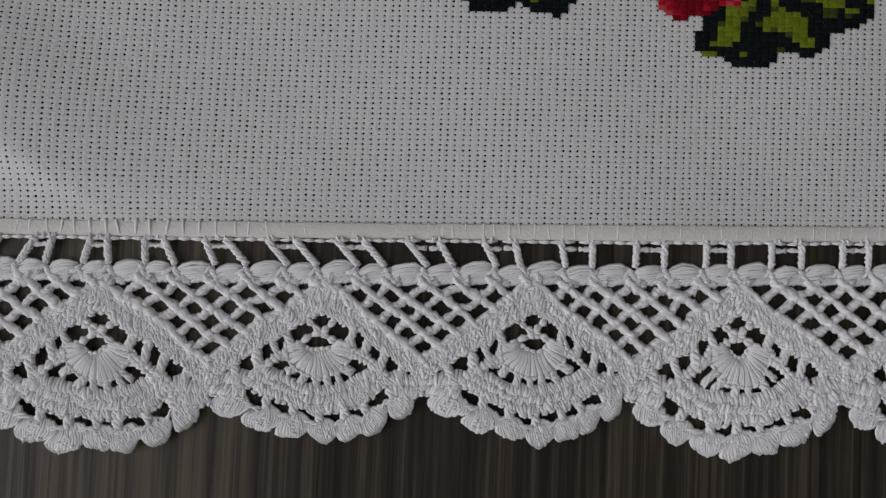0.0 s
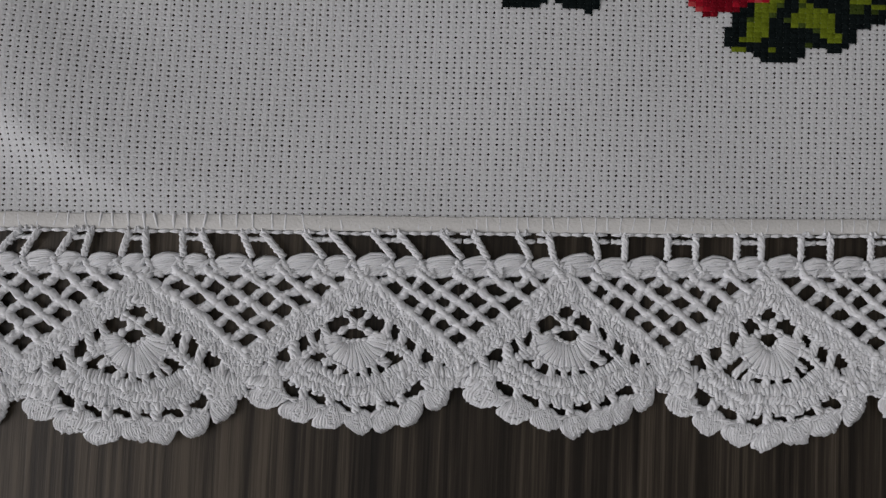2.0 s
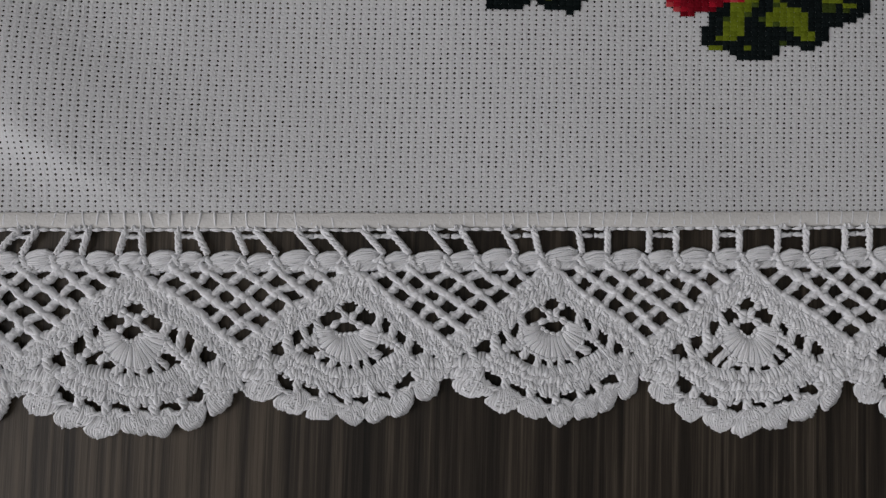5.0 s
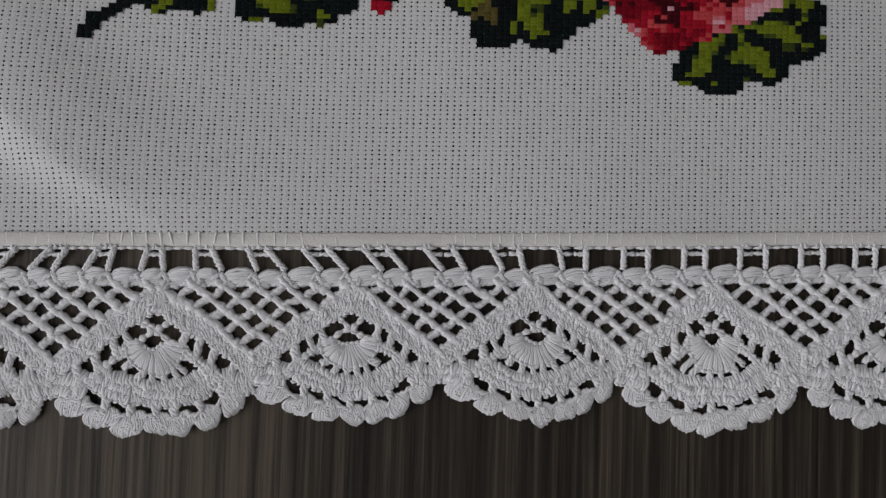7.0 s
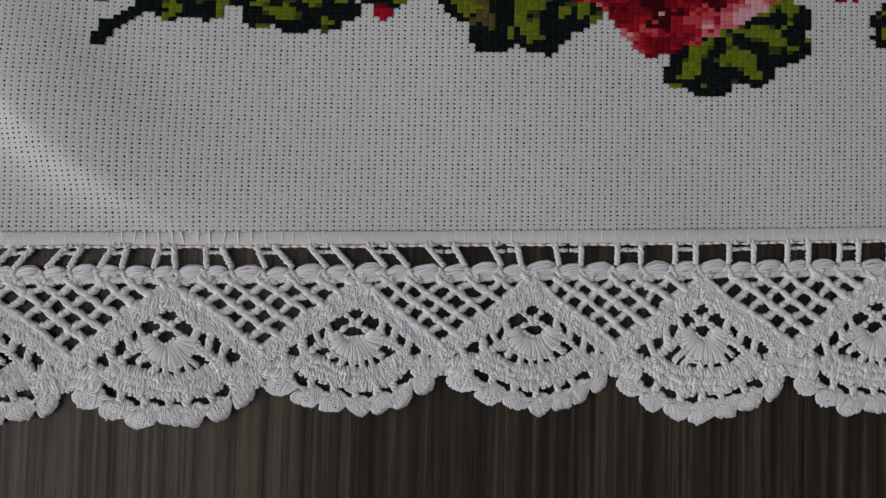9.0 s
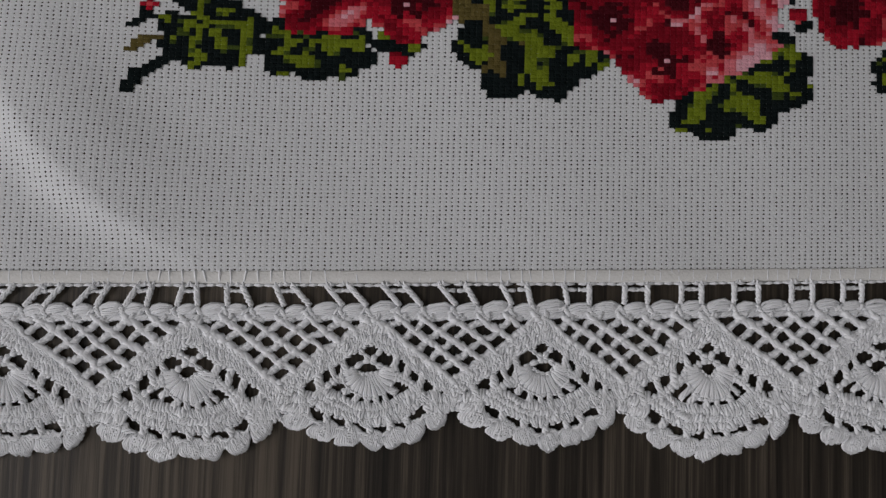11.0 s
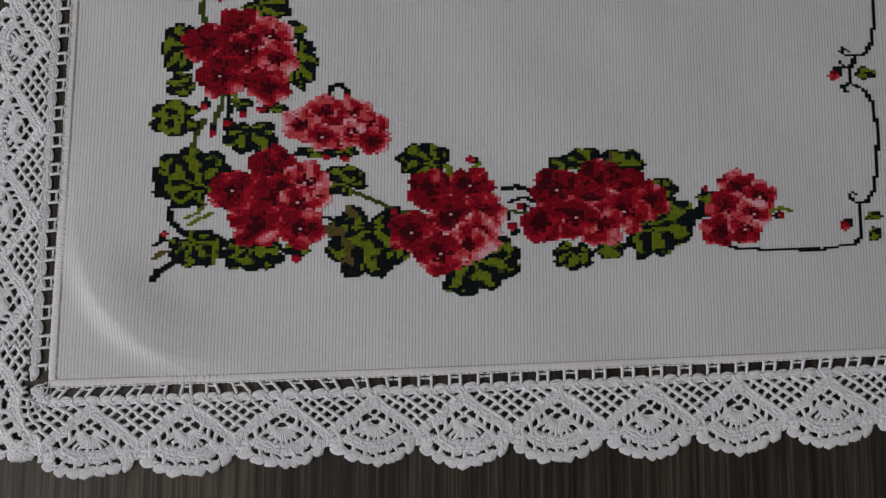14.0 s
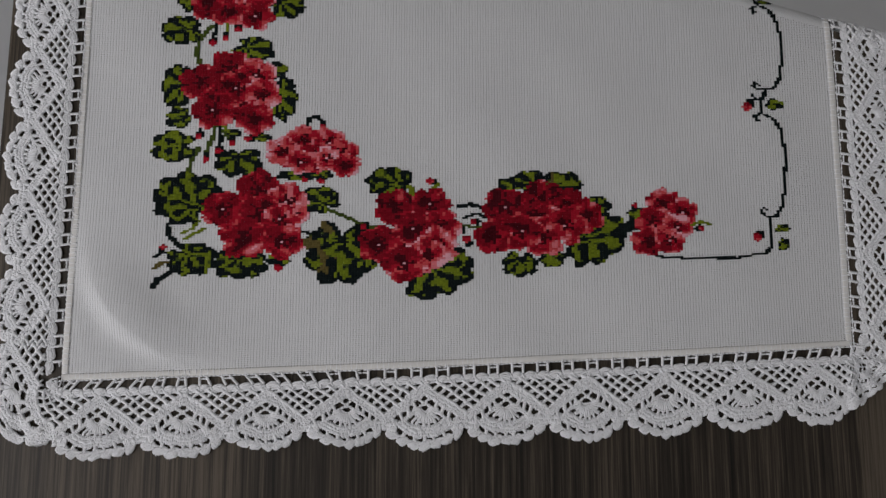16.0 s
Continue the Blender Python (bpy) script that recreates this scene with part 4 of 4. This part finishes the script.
def lay_lace(bend_of, index, name="lace_scallop"):
    return VARIANTS[index % 4].build(name, MAT_LACE, EDGING, LACE_LABEL, bend_of)


def south_bend(x_mid, pitch, valley, low, skew):
    """valley, low: how deep the scallop's joins and its tip lie below the hem (mm); skew: how far its tip is pulled aside."""
    def bend(p):
        d = -p[:, 1] * 1000
        u = np.clip(np.abs(p[:, 0]) * 2000 / PITCH, 0, 1.1)
        deep = (low / 49.6) * (1 - u ** 1.5) + (valley / 36.2) * u ** 1.5
        f = np.clip((d - 8) / 30, 0, 1)
        x = x_mid + p[:, 0] * pitch / PITCH + skew * MM * f * np.clip(1 - u ** 2, 0, 1) * np.clip(d / 48, 0, 1)
        y = hem_y(x) + p[:, 1] * (1 + (deep - 1) * f)
        z = p[:, 2] + 0.0004 + 0.0007 * (1 + np.sin(x * 70 + 2)) * np.clip(d / 50, 0, 1)
        return drape(x, y, z)
    return bend


def south_head(x_mid):
    def bend(p):
        x = x_mid + p[:, 0]
        return drape(x, hem_y(x) + p[:, 1], p[:, 2] + 0.0004)
    return bend


def side_bend(x_edge, out, y_mid, pitch, base=PITCH):
    """out = -1 for the west side, 1 for the east side."""
    def bend(p):
        y = y_mid + p[:, 0] * out * pitch / base
        x = x_edge - p[:, 1] * out * 0.97 + 0.0012 * y / 0.25
        z = p[:, 2] + 0.0004 + 0.0008 * (1 + np.sin(y * 80)) * np.clip(-p[:, 1] / 0.05, 0, 1)
        return drape(x, y, z)
    return bend


def corner_bend(x_c, y_c, a0, a1, ruffle, lead=0.0, squeeze=1.0, tail=0.0, base=PITCH):
    """Turns one repeat round a corner of the cloth, from the angle a0 to a1 (degrees), after a straight lead and before a straight tail (mm)."""
    def bend(p):
        s = p[:, 0] * 1000 + base / 2
        f = np.clip((s - lead) / (base - lead - tail), 0, 1)
        back = (np.clip(lead - s, 0, None) + np.clip(s - base + tail, 0, None)) * MM
        d = -p[:, 1] * (1 - (1 - squeeze) * np.sin(f * math.pi))
        a = np.radians(a0 + (a1 - a0) * f)
        x = x_c + np.cos(a) * d
        y = y_c + np.sin(a) * d + back
        z = p[:, 2] + 0.0006 + ruffle * np.sin(f * 2 * math.pi * 1.5 + 0.6) ** 2 * np.clip(d / 0.03, 0, 1)
        return np.stack([x, y, z], -1)
    return bend


south_valleys = [2.0, 54.7, 108.0, 159.1, 209.6, 262.8, 316.5, 367.0, 419.8, 473.6, 518.0]
south_low = [50.5, 51.6, 49.2, 49.4, 53.2, 52.6, 53.2, 52.8, 51.2, 51.0]
south_join = [39.5, 41.5, 38.0, 36.2, 37.6, 39.6, 39.4, 39.0, 39.4, 37.2, 37.0]
south_skew = [0.0, 2.0, 2.0, 4.0, 1.0, -1.0, 0.0, 0.5, 0.0, 2.0]
for k in range(10):
    v0, v1 = south_valleys[k], south_valleys[k + 1]
    lay_lace(south_bend((v0 + v1) / 2000, v1 - v0, (south_join[k] + south_join[k + 1]) / 2, south_low[k], south_skew[k]), k)
for k in range(6):
    lay_lace(side_bend(X0, -1, 0.0445 + 0.0493 * k, 49.3), k + 1)
for k in range(-1, 5):
    lay_lace(side_bend(X1 + 0.0003, 1, 0.0775 + 0.0493 * k, 49.3), k + 2)
lay_lace(corner_bend(0.0020, float(hem_y(0.002)), 180, 270, 0.0012, 22.6), 1)
lay_lace(corner_bend(0.5165, float(hem_y(X1)) - 0.003, 266, 358, 0.0022, 0.0, 0.66), 3)

# the heading that joins the lace to the hem, pair by pair
head_x = [2.5, 16.7, 30.9, 45.1, 59.3, 73.2, 86.9, 102.2, 118.2, 134.9, 151.8, 169.3, 187.0, 204.9, 222.4, 239.2, 256.4, 273.0, 288.6]
while head_x[-1] < 500:
    head_x.append(head_x[-1] + 16.5)
for k, x in enumerate(head_x):
    p = (head_x[min(k + 1, len(head_x) - 1)] - head_x[max(k - 1, 0)]) / (2 if 0 < k < len(head_x) - 1 else 1)
    lean = float(np.interp(x, (0, 45, 62, 84, 100, 122, 155, 185, 205, 380, 520), (-5.5, -5.0, -3.0, 0.0, 2.5, 5.5, 5.0, 1.5, 0.0, 0.0, -3.0)))
    heading_pair(300 + k, p, lean).build("lace_heading", MAT_LACE, EDGING, HEAD_LABEL, south_head(x * MM))
for k in range(17):
    heading_pair(400 + k, 16.4, 0.6).build("lace_heading", MAT_LACE, EDGING, HEAD_LABEL, side_bend(X0, -1, 0.0135 + 0.0164 * k, 16.4, 16.4))
for k in range(-1, 14):
    heading_pair(501 + k, 16.4, -0.8).build("lace_heading", MAT_LACE, EDGING, HEAD_LABEL, side_bend(X1 + 0.0003, 1, 0.0385 + 0.0164 * k, 16.4, 16.4))
heading_pair(601, 17.0, 0.0).build("lace_heading", MAT_LACE, EDGING, HEAD_LABEL, corner_bend(0.5200, float(hem_y(X1)) + 0.002, 262, 368, 0.0008, base=17.0))
heading_pair(602, 17.0, 0.0).build("lace_heading", MAT_LACE, EDGING, HEAD_LABEL, corner_bend(0.0050, float(hem_y(0.005)) + 0.002, 175, 272, 0.0004, base=17.0))
heading_pair(603, 13.0, -1.0).build("lace_heading", MAT_LACE, EDGING, HEAD_LABEL, south_head(0.5160))
